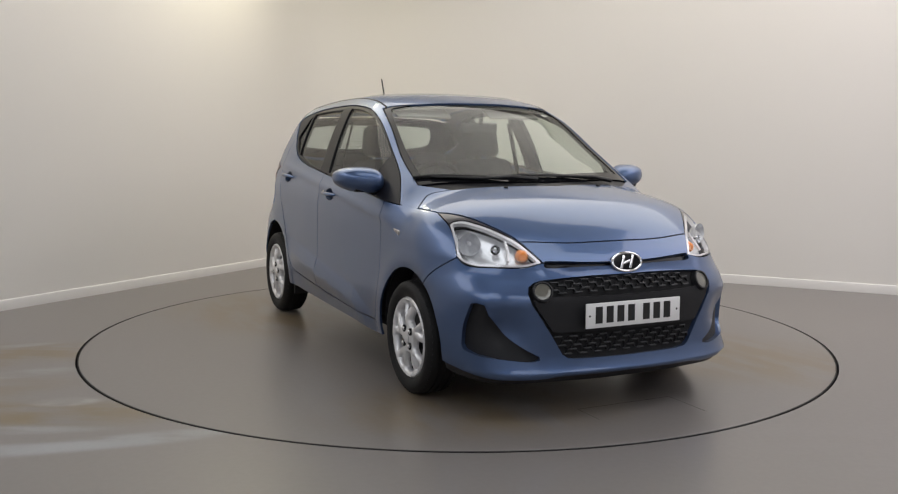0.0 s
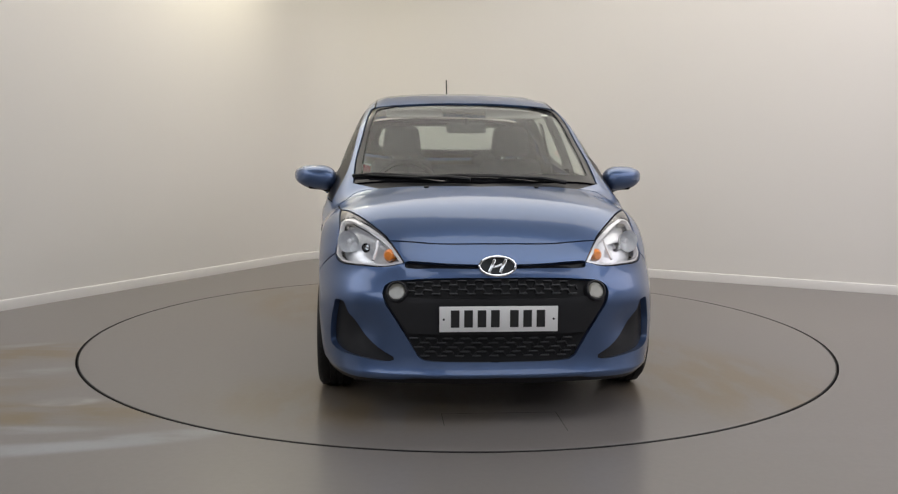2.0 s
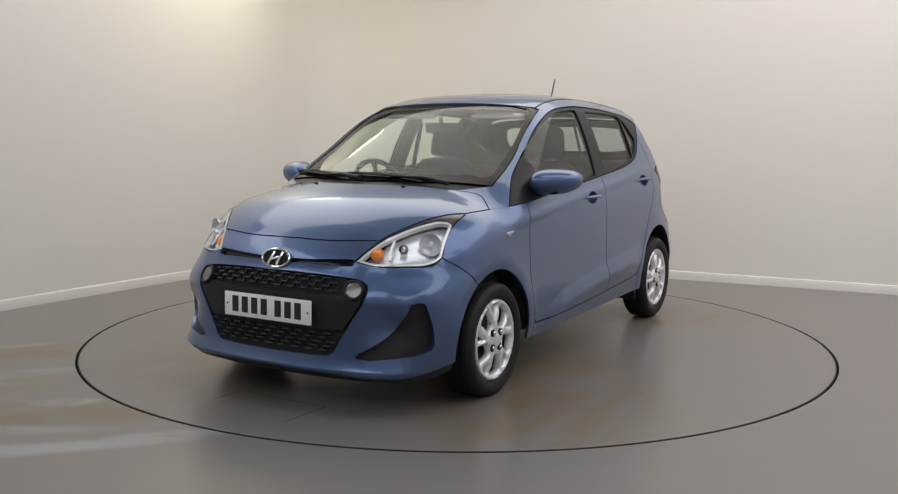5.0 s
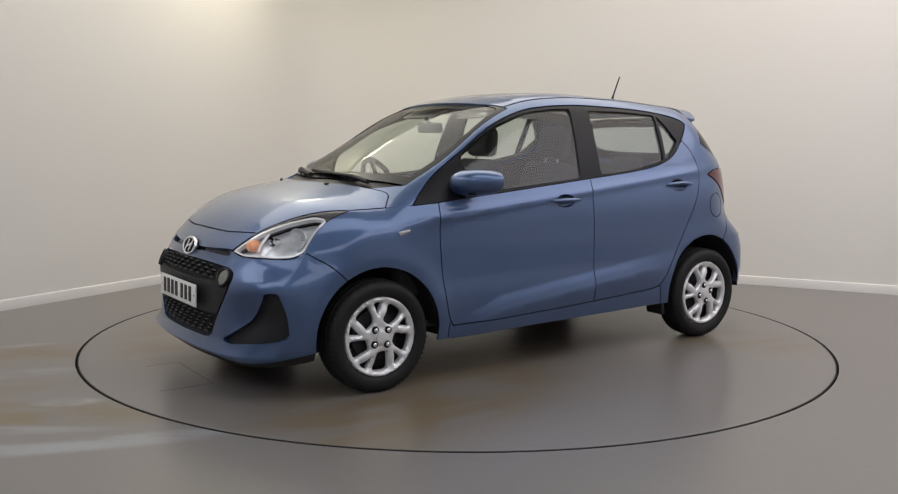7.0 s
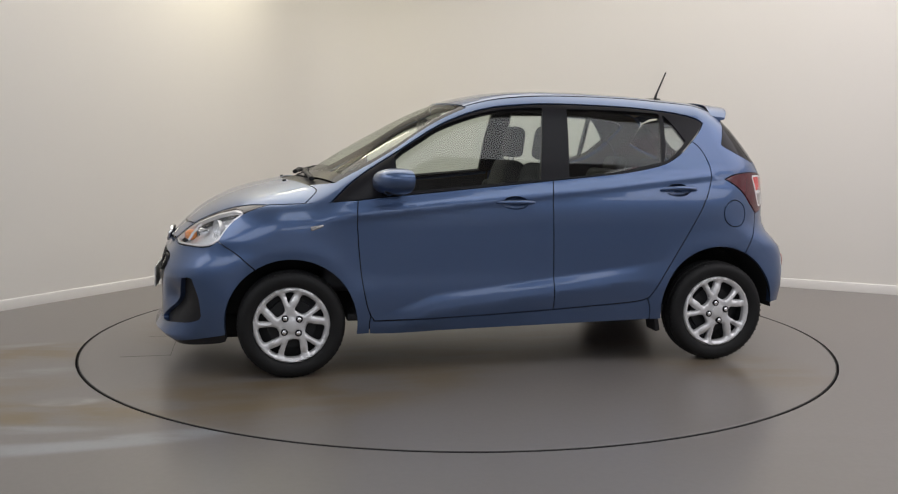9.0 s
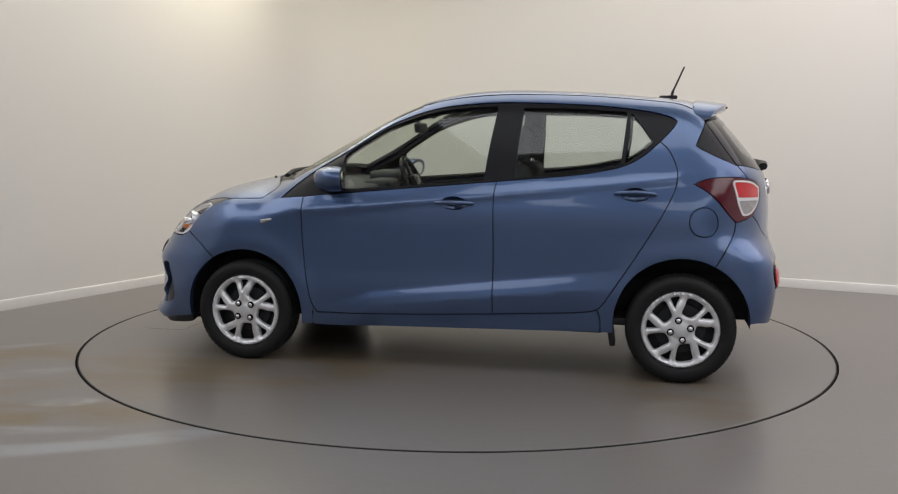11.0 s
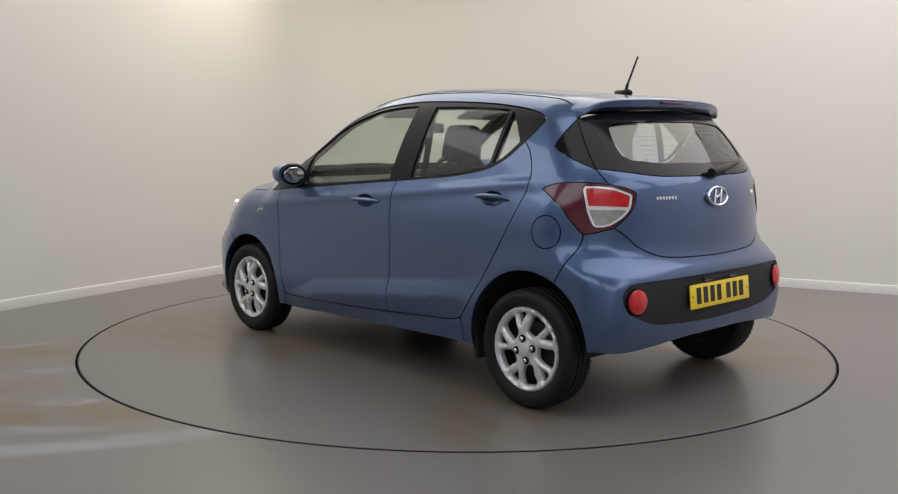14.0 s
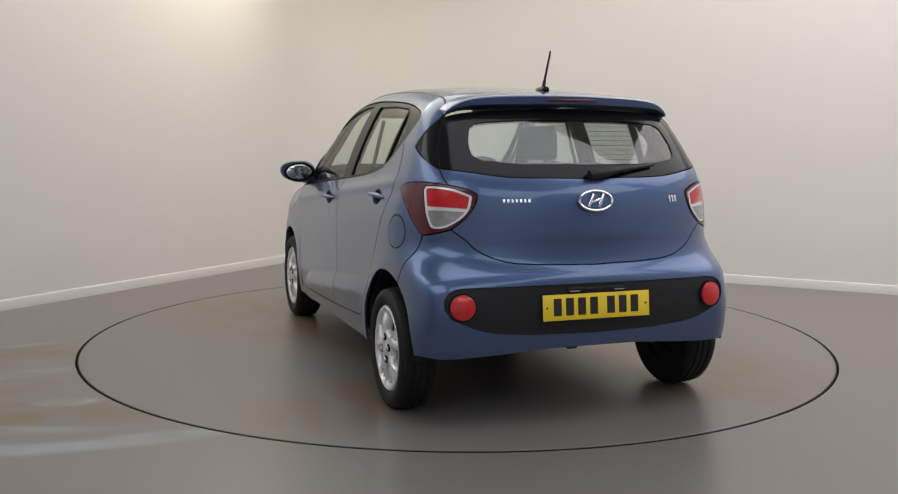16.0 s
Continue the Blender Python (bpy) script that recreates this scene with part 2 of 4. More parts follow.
def panel_mesh(name, loop, proj, material, holes, gap, depth, off, step, lines=()):
    rings = [inset(clean(proj.to2(loop)), gap)] + [inset(clean(proj.to2(h)), -gap) for h in holes]
    lo, hi = rings[0].min(0), rings[0].max(0)
    gx, gy = np.meshgrid(np.arange(lo[0], hi[0], step), np.arange(lo[1], hi[1], step))
    gx = gx + (np.arange(gx.shape[0]) % 2)[:, None] * step / 2
    g = np.stack([gx.ravel(), gy.ravel()], 1)
    g = g[inside(g, rings[0])]
    for h in rings[1:]:
        g = g[~inside(g, h)]
    edge = np.concatenate(rings)
    if len(g):
        g = g[np.array([np.hypot(*(edge - p).T).min() > step * .45 for p in g], bool)]
    for line in lines:
        q = proj.to2(line)
        q = q[inside(q, rings[0])]
        for h in rings[1:]:
            q = q[~inside(q, h)]
        if len(q):
            q = q[np.array([np.hypot(*(edge - p).T).min() > .007 for p in q], bool)]
        if len(q) and len(g):
            g = g[np.array([np.hypot(*(q - p).T).min() > .008 for p in g], bool)]
        g = np.concatenate([g, q])
    pts, edges, k = np.concatenate([edge, g]), [], 0
    for r in rings:
        edges += [(k + i, k + (i + 1) % len(r)) for i in range(len(r))]
        k += len(r)
    co, _, tris, _, _, _ = delaunay_2d_cdt([Vector(p) for p in pts], edges, [], 0, 1e-6)
    q = np.array([(c.x, c.y) for c in co])
    tris = np.array([t for t in tris])
    mid = q[tris].mean(1)
    ok = inside(mid, rings[0])
    for h in rings[1:]:
        ok &= ~inside(mid, h)
    tris = tris[ok]
    P = proj.to3(q)
    N = normals(P)
    fn = np.cross(P[tris[:, 1]] - P[tris[:, 0]], P[tris[:, 2]] - P[tris[:, 0]])
    bad = (fn * N[tris[:, 0]]).sum(1) < 0
    tris[bad] = tris[bad][:, ::-1]
    P = P + N * off
    # rim turned inwards along every open edge
    count = {}
    for t in tris:
        for a, b in ((t[0], t[1]), (t[1], t[2]), (t[2], t[0])):
            count[(a, b)] = 1
    rim = [e for e in count if (e[1], e[0]) not in count]
    verts, norms, faces = list(map(tuple, P)), list(map(tuple, N)), [tuple(int(i) for i in t) for t in tris]
    top, low = {}, {}
    for i in {i for e in rim for i in e}:
        top[i] = len(verts)
        verts.append(tuple(P[i]))
        low[i] = len(verts)
        verts.append(tuple(P[i] - N[i] * depth))
        norms += [(0, 0, 0)] * 2
    for a, b in rim:
        faces.append((top[b], top[a], low[a], low[b]))
    used = sorted({i for f in faces for i in f})
    back = {o: n for n, o in enumerate(used)}
    return [verts[i] for i in used], [norms[i] for i in used], [tuple(back[i] for i in f) for f in faces]


def panel(name, loop, proj, material, parent, label="", holes=(), gap=.0028, depth=.012, off=0.0, step=.045, pair=False, lines=()):
    """Cuts a panel with rolled edges out of the skin; pair: the same again on the car's right."""
    v, n, f = panel_mesh(name, loop, proj, material, holes, gap, depth, off, step, lines)
    made = []
    for s in (1, -1) if pair else (1,):
        me = bpy.data.meshes.new(name)
        me.from_pydata([(a, s * b, c) for a, b, c in v], [], f if s == 1 else [t[::-1] for t in f])
        me.materials.append(material)
        me.polygons.foreach_set("use_smooth", [True] * len(me.polygons))
        me.normals_split_custom_set_from_vertices([(a, s * b, c) for a, b, c in n])
        ob = new(name, me)
        ob.parent = parent
        made.append(tagged(ob, label))
    return made if pair else made[0]


def rbox(bm, m, sx, sy, sz, bevel=.02, seg=3, shape=None):
    """A rounded block; shape may push its corners about before rounding."""
    r = bmesh.ops.create_cube(bm, size=1)
    vs = r["verts"]
    for v in vs:
        c = Vector((v.co.x * sx, v.co.y * sy, v.co.z * sz))
        v.co = shape(c) if shape else c
    if bevel:
        es = list({e for v in vs for e in v.link_edges})
        g = bmesh.ops.bevel(bm, geom=es, offset=bevel, segments=seg, affect="EDGES", profile=.5)
        vs = list({v for f in g["faces"] for v in f.verts} | {v for v in vs if v.is_valid})
    bmesh.ops.transform(bm, matrix=m, verts=vs)
    return vs


def lathe(bm, profile, m, n=48):
    """Turns (radius, along) round the local Y axis."""
    rings = []
    for r, h in profile:
        rings.append([bm.verts.new(m @ Vector((r * math.cos(2 * math.pi * i / n), h, r * math.sin(2 * math.pi * i / n)))) for i in range(n)])
    for a, b in zip(rings[:-1], rings[1:]):
        for i in range(n):
            bm.faces.new((a[i], a[(i + 1) % n], b[(i + 1) % n], b[i]))
    for ring, r in ((rings[0], profile[0][0]), (rings[-1], profile[-1][0])):
        if r < .02:
            bm.faces.new(ring)
    bmesh.ops.recalc_face_normals(bm, faces=bm.faces[:])


def sweep(bm, path, radii, n=10, squash=1.0):
    """A round or flattened bar along a path."""
    path = [Vector(p) for p in path]
    rings = []
    for i, p in enumerate(path):
        d = (path[min(i + 1, len(path) - 1)] - path[max(i - 1, 0)]).normalized()
        u = d.cross(Vector((0, 0, 1)))
        u = u.normalized() if u.length > .05 else Vector((1, 0, 0))
        w = u.cross(d).normalized()
        r = radii[i] if isinstance(radii, (list, tuple)) else radii
        rings.append([bm.verts.new(p + u * r * math.cos(2 * math.pi * k / n) + w * r * squash * math.sin(2 * math.pi * k / n)) for k in range(n)])
    for a, b in zip(rings[:-1], rings[1:]):
        for k in range(n):
            bm.faces.new((a[k], a[(k + 1) % n], b[(k + 1) % n], b[k]))
    bm.faces.new(rings[0])
    bm.faces.new(rings[-1])
    bmesh.ops.recalc_face_normals(bm, faces=bm.faces[:])


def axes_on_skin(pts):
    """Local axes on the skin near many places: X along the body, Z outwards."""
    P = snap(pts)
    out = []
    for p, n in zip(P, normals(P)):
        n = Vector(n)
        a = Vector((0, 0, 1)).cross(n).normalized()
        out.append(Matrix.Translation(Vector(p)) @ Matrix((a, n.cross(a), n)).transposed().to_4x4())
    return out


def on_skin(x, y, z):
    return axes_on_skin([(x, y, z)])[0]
# ---------------------------------------------------------------- the car
car = tagged(new("car"), "small blue metallic five-door hatchback standing on a turntable", "car")

# shut lines, left side
bonnet_nose = cv((1.78, 0, .778), (1.765, .25, .776), (1.69, .475, .764))
bonnet_lamp = cv((1.69, .475, .764), (1.66, .485, .772), (1.56, .553, .815), (1.45, .617, .842), (1.37, .662, .856), (1.305, .692, .852))
bonnet_wing = cv((1.305, .692, .852), (1.22, .706, .862), (1.116, .722, .880))
bonnet_hinge = cv((1.116, .722, .880), (1.085, .69, .922), (1.055, .625, .962), (1.11, .46, .975), (1.185, .25, .985), (1.235, 0, .99))
screen_foot = cv((1.135, 0, 1.01), (1.085, .25, 1.0), (1.0, .50, .985), (.945, .645, .975))
screen_side = cv((.945, .645, .975), (.72, .640, 1.115), (.48, .600, 1.268), (.225, .555, 1.390))
screen_head = cv((.225, .555, 1.390), (.272, .30, 1.41), (.295, 0, 1.416))
roof_side = cv((.225, .530, 1.396), (.05, .520, 1.432), (-.3, .508, 1.46), (-.7, .503, 1.455), (-1.0, .512, 1.432), (-1.17, .526, 1.41), (-1.225, .54, 1.395))
roof_tail = cv((-1.225, .54, 1.395), (-1.26, .3, 1.43), (-1.27, 0, 1.44))
win_top = cv((.985, .772, .898), (.90, .73, .975), (.794, .69, 1.054), (.587, .655, 1.181), (.373, .62, 1.304), (.145, .59, 1.383), (-.08, .58, 1.412), (-.284, .575, 1.421),
             (-.564, .578, 1.414), (-.796, .585, 1.40), (-1.0, .604, 1.377), (-1.115, .625, 1.348), (-1.146, .636, 1.322))
win_tail = cv((-1.146, .636, 1.322), (-1.12, .66, 1.283), (-1.062, .689, 1.220))
win_low_r = cv((-1.062, .689, 1.220), (-.98, .715, 1.145), (-.882, .738, 1.094), (-.75, .748, 1.062), (-.576, .757, 1.037), (-.222, .769, 1.004))
win_low_f = cv((-.222, .769, 1.004), (.186, .783, .967), (.525, .793, .936), (.845, .798, .907))
win_low_a = cv((.845, .798, .907), (.93, .785, .901), (.985, .772, .898))
wing_top = cv((.985, .772, .898), (1.05, .745, .890), (1.116, .722, .880))
door_nose = cv((.845, .798, .905), (.850, .815, .76), (.832, .82, .52), (.805, .82, .36), (.782, .82, .295))
door_sill_f = cv((.782, .82, .295), (.765, .82, .272), (.71, .82, .268), (.187, .825, .283), (-.217, .82, .303))
door_post = cv((-.217, .82, .303), (-.217, .82, .60), (-.212, .81, .90), (-.222, .769, 1.004))
door_sill_r = cv((-.217, .82, .303), (-.5, .82, .318), (-.70, .82, .332), (-.765, .82, .348))
door_tail = cv((-.765, .82, .348), (-.80, .82, .385), (-.933, .82, .593), (-1.06, .812, .805), (-1.13, .785, .945), (-1.151, .764, 1.02), (-1.148, .74, 1.09), (-1.11, .70, 1.17), (-1.062, .689, 1.220))


def arch(cx, cz, r, a0, a1, n=26):
    return snap([(cx + r * math.cos(radians(a)), .80, cz + r * math.sin(radians(a))) for a in np.linspace(a0, a1, n)])


arch_f1 = arch(1.1945, .262, .340, -8, 58)
arch_f2 = arch(1.1945, .262, .340, 58, 190)
arch_r1 = arch(-1.1925, .285, .343, 118, -10)
arch_r2 = arch(-1.1925, .285, .343, 179, 118)
bump_seam_f = cv(tuple(arch_f1[-1]), (1.46, .77, .625), (1.556, .715, .688))
lamp_back_f = cv((1.556, .715, .688), (1.487, .70, .775), (1.419, .70, .825), (1.36, .70, .845), (1.305, .692, .852))
lamp_low_f = cv((1.556, .715, .688), (1.60, .695, .660), (1.66, .64, .649), (1.757, .51, .652), (1.797, .412, .682))
lamp_tip_f = cv((1.797, .412, .682), (1.755, .44, .72), (1.69, .475, .764))
wing_foot = cv((.782, .82, .295), (.790, .82, .262), (.788, .81, .197))
sill_nose = cv((.788, .81, .197), (.857, .80, .200))
quarter_foot = cv((-.765, .82, .348), (-.782, .82, .30), (-.785, .805, .226))
sill_low = cv((.788, .81, .197), (.71, .805, .194), (.187, .805, .206), (-.4, .805, .218), (-.785, .805, .226))
bump_seam_r = cv(tuple(arch_r2[-1]), (-1.405, .775, .685), (-1.446, .74, .764), (-1.452, .726, .812))
lamp_low_r = cv((-1.452, .726, .812), (-1.50, .69, .822), (-1.545, .625, .842))
gate_seam = cv((-1.545, .625, .842), (-1.585, .575, .80), (-1.61, .52, .752), (-1.65, .41, .709), (-1.675, .25, .694), (-1.69, 0, .688))
lamp_in_r = cv((-1.545, .625, .842), (-1.578, .562, .90), (-1.59, .528, .96), (-1.586, .522, .998))
lamp_top_r = cv((-1.586, .522, .998), (-1.56, .565, 1.02), (-1.512, .628, 1.033))
lamp_top_r2 = cv((-1.512, .628, 1.033), (-1.41, .70, 1.040), (-1.301, .746, 1.032), (-1.236, .757, 1.006))
lamp_tip_r = cv((-1.236, .757, 1.006), (-1.29, .762, .975), (-1.352, .762, .925), (-1.41, .745, .855), (-1.452, .726, .812))
gate_side = cv((-1.512, .628, 1.033), (-1.478, .645, 1.075), (-1.455, .650, 1.104))
glass_low_r = cv((-1.455, .650, 1.104), (-1.53, .54, 1.088), (-1.605, .346, 1.068), (-1.64, 0, 1.06))
glass_side_r = cv((-1.455, .650, 1.104), (-1.40, .64, 1.18), (-1.34, .62, 1.275), (-1.30, .595, 1.345))
dglass_a = cv((-1.455, .655, 1.104), (-1.40, .675, 1.125), (-1.34, .690, 1.150))
dglass_b = cv((-1.34, .690, 1.150), (-1.265, .692, 1.185), (-1.245, .690, 1.20), (-1.262, .668, 1.25), (-1.295, .618, 1.322), (-1.30, .60, 1.34))
dglass = join(dglass_a, dglass_b, glass_side_r[::-1])
roof_edge_r = cv((-1.30, .595, 1.345), (-1.27, .57, 1.37), (-1.225, .54, 1.395))

# bodywork
panel("bonnet", both(join(bonnet_nose, bonnet_lamp, bonnet_wing, bonnet_hinge)), Sec(.1), PAINT, car, step=.05)
panel("roof", both(join(screen_head[::-1], roof_side, roof_tail)), TOP, PAINT, car, step=.06)
fuel_c = Vector((-1.292, .79, .815))
fuel_ring = snap([(fuel_c.x + .075 * math.cos(a), .79, fuel_c.z + .075 * math.sin(a)) for a in np.linspace(0, 2 * math.pi, 40)[:-1]])
quarter = join(wing_top[::-1], bonnet_hinge[:14], screen_side, roof_side[:], roof_edge_r[::-1], dglass_b[::-1], dglass_a[::-1], gate_side[::-1], lamp_top_r2, lamp_tip_r, bump_seam_r[::-1],
               arch_r1, cv((-.85, .80, .228), (-.785, .805, .226)), quarter_foot[::-1], door_tail, win_tail[::-1], win_top[::-1])
panel("body_side", quarter, SIDE, PAINT, car, holes=[fuel_ring], step=.032, pair=True)
panel("fuel_flap", fuel_ring, SIDE, PAINT, car, gap=.0025, step=.03)
panel("front_wing", join(wing_top, win_low_a[::-1], door_nose, wing_foot, sill_nose, arch_f2[::-1], bump_seam_f, lamp_back_f, bonnet_wing), SIDE, PAINT, car, step=.026, pair=True)


def recess_ring(x, z, rx, rz):
    return snap([(x + rx * math.cos(a), .8, z + rz * math.sin(a)) for a in np.linspace(0, 2 * math.pi, 33)[:-1]])


cup_f, cup_r = recess_ring(.000, .884, .070, .033), recess_ring(-.945, .950, .070, .033)
press = [snap([(x, .82, float(crease(x)) - d) for x in np.arange(-.86, .80, .012)]) for d in (-.012, .0, .012, .03, .052, .075, .11)]
waist = [snap([(x, .80, .915 - .10 * x + d) for x in np.arange(-1.15, .85, .016)]) for d in (-.036, -.02, 0, .02, .036)]
doors_f = panel("front_door", join(door_nose, door_sill_f, door_post, win_low_f), SIDE, PAINT, car, holes=[cup_f], step=.026, pair=True, lines=press + waist)
doors_r = panel("rear_door", join(door_sill_r, door_tail, win_low_r, door_post[::-1]), SIDE, PAINT, car, holes=[cup_r], step=.026, pair=True, lines=press + waist)
panel("sill", join(wing_foot[::-1], door_sill_f, door_sill_r, quarter_foot, sill_low[::-1]), SIDE, PAINT, car, pair=True)

# side windows: black frame and panes
glass_f = join(cv((.615, .77, .955), (.632, .69, 1.10), (.635, .68, 1.130)), cv((.60, .66, 1.155), (.48, .64, 1.222), (.373, .62, 1.277), (.145, .60, 1.356), (-.05, .59, 1.384), (-.195, .59, 1.393)),
               cv((-.200, .60, 1.388), (-.17, .70, 1.19), (-.150, .765, 1.014)), cv((-.15, .765, 1.012), (.2, .78, .985), (.6, .79, .953)))
glass_r = join(cv((-.345, .60, 1.39), (-.6, .60, 1.388), (-.88, .61, 1.376)), cv((-.888, .61, 1.365), (-.872, .70, 1.20), (-.862, .735, 1.108)),
               cv((-.855, .735, 1.105), (-.6, .755, 1.055), (-.325, .76, 1.026)), cv((-.318, .76, 1.03), (-.33, .7, 1.19), (-.345, .60, 1.385)))
glass_q = join(cv((-.912, .615, 1.362), (-.905, .68, 1.22), (-.888, .73, 1.116)), cv((-.90, .73, 1.118), (-.96, .71, 1.16), (-1.02, .69, 1.218)), cv((-1.018, .685, 1.226), (-.97, .65, 1.295), (-.918, .615, 1.36)))
window_ring = join(win_top, win_tail, win_low_r, win_low_f, win_low_a)
panel("window_frame", window_ring, SIDE, FRAMEBLACK, car, "satin black window surround", holes=[glass_f, glass_r, glass_q], gap=.003, off=-.004, depth=.03, pair=True)
for n, g in (("door_window", glass_f), ("rear_door_window", glass_r), ("quarter_window", glass_q)):
    for ob in panel(n, g, SIDE, GLASS, car, "clear side window glass", gap=-.004, off=-.012, depth=.004, pair=True):
        ob.visible_shadow = False

# windscreen
clear = both(join(cv((1.06, 0, 1.04), (1.01, .25, 1.03), (.93, .48, 1.01), (.895, .595, 1.01)), cv((.88, .602, 1.02), (.70, .594, 1.13), (.46, .560, 1.285), (.275, .52, 1.38)), cv((.262, .50, 1.385), (.262, .3, 1.41), (.275, 0, 1.42))))
rim = both(join(screen_foot, screen_side, screen_head))
panel("screen_border", rim, TOP, GLOSSBLACK, car, "black printed edge of the windscreen", holes=[clear], off=-.004, depth=.02)
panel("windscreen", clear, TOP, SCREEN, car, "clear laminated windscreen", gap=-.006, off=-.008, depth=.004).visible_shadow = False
panel("scuttle", both(join(bonnet_hinge[14:][::-1], cv((1.0, .64, .968), (.945, .645, .975)), screen_foot[::-1])), TOP, PLASTIC, car, "black plastic scuttle below the windscreen", off=-.012, depth=.03)

# tailgate
panel("tailgate", both(join(glass_low_r[::-1], gate_side[::-1], lamp_top_r[::-1], lamp_in_r[::-1], gate_seam)), REAR, PAINT, car, step=.05)
gl_top = cv((-1.30, .595, 1.345), (-1.34, .48, 1.368), (-1.37, .25, 1.378), (-1.38, 0, 1.38))
gate_clear = both(join(cv((-1.595, 0, 1.125), (-1.57, .30, 1.128), (-1.515, .47, 1.14)), cv((-1.49, .505, 1.165), (-1.455, .51, 1.22), (-1.415, .49, 1.30)), cv((-1.41, .465, 1.318), (-1.44, .25, 1.335), (-1.46, 0, 1.34))))
gate_rim = both(join(glass_low_r[::-1], glass_side_r, gl_top))
panel("tailgate_glass_border", gate_rim, REAR, GLOSSBLACK, car, "black edge of the rear window", holes=[gate_clear], off=-.002, depth=.02)
panel("tailgate_window", gate_clear, REAR, DARKGLASS, car, "tinted heated rear window", gap=-.005, off=-.006, depth=.004).visible_shadow = False
panel("rear_side_glass", dglass, SIDE, GLOSSBLACK, car, "gloss black rear corner trim", gap=.003, off=-.002, depth=.02, pair=True)

# front bumper with its openings
grille = both(join(cv((1.885, 0, .622), (1.87, .25, .620), (1.835, .44, .606)), cv((1.83, .47, .60), (1.82, .495, .575), (1.825, .502, .545), (1.84, .487, .50)),
                   cv((1.845, .47, .475), (1.87, .40, .36), (1.88, .35, .275)), cv((1.885, .325, .258), (1.89, .25, .252), (1.905, 0, .250))))
slot = both(join(cv((1.87, 0, .690), (1.85, .2, .690), (1.80, .398, .688)), cv((1.80, .405, .684), (1.80, .405, .664), (1.81, .398, .660)), cv((1.83, .36, .660), (1.86, .2, .664), (1.88, 0, .666))))
duct = join(cv((1.70, .712, .500), (1.72, .70, .503), (1.745, .68, .497)), cv((1.755, .665, .45), (1.79, .605, .365), (1.83, .53, .305), (1.857, .463, .266)), cv((1.857, .462, .255), (1.845, .50, .248), (1.79, .60, .256), (1.71, .70, .272), (1.665, .735, .29)),
            cv((1.655, .74, .31), (1.665, .735, .40), (1.695, .715, .495)))
bump_low = cv((1.53, .775, .212), (1.60, .765, .196), (1.70, .70, .184), (1.80, .58, .176), (1.865, .42, .170), (1.89, .33, .182), (1.905, 0, .190))
bumper_f = both(join(bonnet_nose, lamp_tip_f[::-1], lamp_low_f[::-1], bump_seam_f[::-1], arch_f1[::-1], cv((1.53, .775, .212), (1.53, .775, .212)), bump_low[1:]))
panel("front_bumper", bumper_f, FRONT, PAINT, car, holes=[grille, slot, duct, flip(duct)], depth=.03, step=.04)
# near-black backing puts the shaded depth behind the bars into colour
panel("grille_back", grille, FRONT, GAPBLACK, car, "dark backing behind the lower grille bars", gap=-.008, off=-.022, depth=.01)
panel("badge_slot", slot, FRONT, GLOSSBLACK, car, gap=-.006, off=-.018, depth=.01)
panel("bumper_duct", duct, FRONT, PLASTIC, car, "black corner duct blank", gap=-.008, off=-.028, depth=.01, pair=True)
band = both(join(cv((1.89, 0, .530), (1.875, .25, .530), (1.835, .44, .533)), cv((1.83, .485, .52), (1.84, .475, .49), (1.85, .45, .45), (1.865, .40, .375)), cv((1.875, .38, .372), (1.89, .2, .368), (1.905, 0, .368))))
panel("plate_band", band, FRONT, PLASTIC, car, "black number plate panel", off=-.003, depth=.03)
lip = both(join(bump_low[::-1], cv((1.53, .775, .212), (1.53, .75, .175)), cv((1.56, .74, .165), (1.70, .67, .148), (1.80, .54, .138), (1.86, .36, .134), (1.88, 0, .136))))
panel("chin_spoiler", lip, FRONT, PLASTIC, car, "black under-bumper lip", gap=.001, off=-.010, depth=.04)

bar_bm = bmesh.new()
rbox(bar_bm, Matrix(), .040, .0062, .012, .0024, 2)
bar_me = bpy.data.meshes.new("grille_bar")
bar_bm.to_mesh(bar_me)
bar_bm.free()
bar_me.materials.append(mat("dark_grey_grille_plastic", (.030, .031, .034), .42, 0, .1, .08, 20))
post_bm = bmesh.new()
rbox(post_bm, Matrix(), .007, .018, .010, .0025, 2)
post_me = bpy.data.meshes.new("grille_web")
post_bm.to_mesh(post_me)
post_bm.free()
post_me.materials.append(PLASTIC)
bars, webs = [], []
for row, (z, half) in enumerate([(.604, .385), (.584, .385), (.564, .385), (.546, .385), (.354, .37), (.334, .36), (.314, .35), (.294, .335), (.274, .32)]):
    for y in np.arange(-half + (.038 if row % 2 else 0), half - .01, .076):
        bars.append((1.86, y, z))
        if row not in (3, 8):
            webs += [(1.86, y - .025, z - .0095), (1.86, y + .025, z - .0095)]
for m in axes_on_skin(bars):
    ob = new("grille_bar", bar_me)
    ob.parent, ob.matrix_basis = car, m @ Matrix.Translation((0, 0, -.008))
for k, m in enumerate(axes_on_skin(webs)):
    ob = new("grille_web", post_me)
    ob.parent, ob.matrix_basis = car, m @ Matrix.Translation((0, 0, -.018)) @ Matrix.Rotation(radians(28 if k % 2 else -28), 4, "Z")

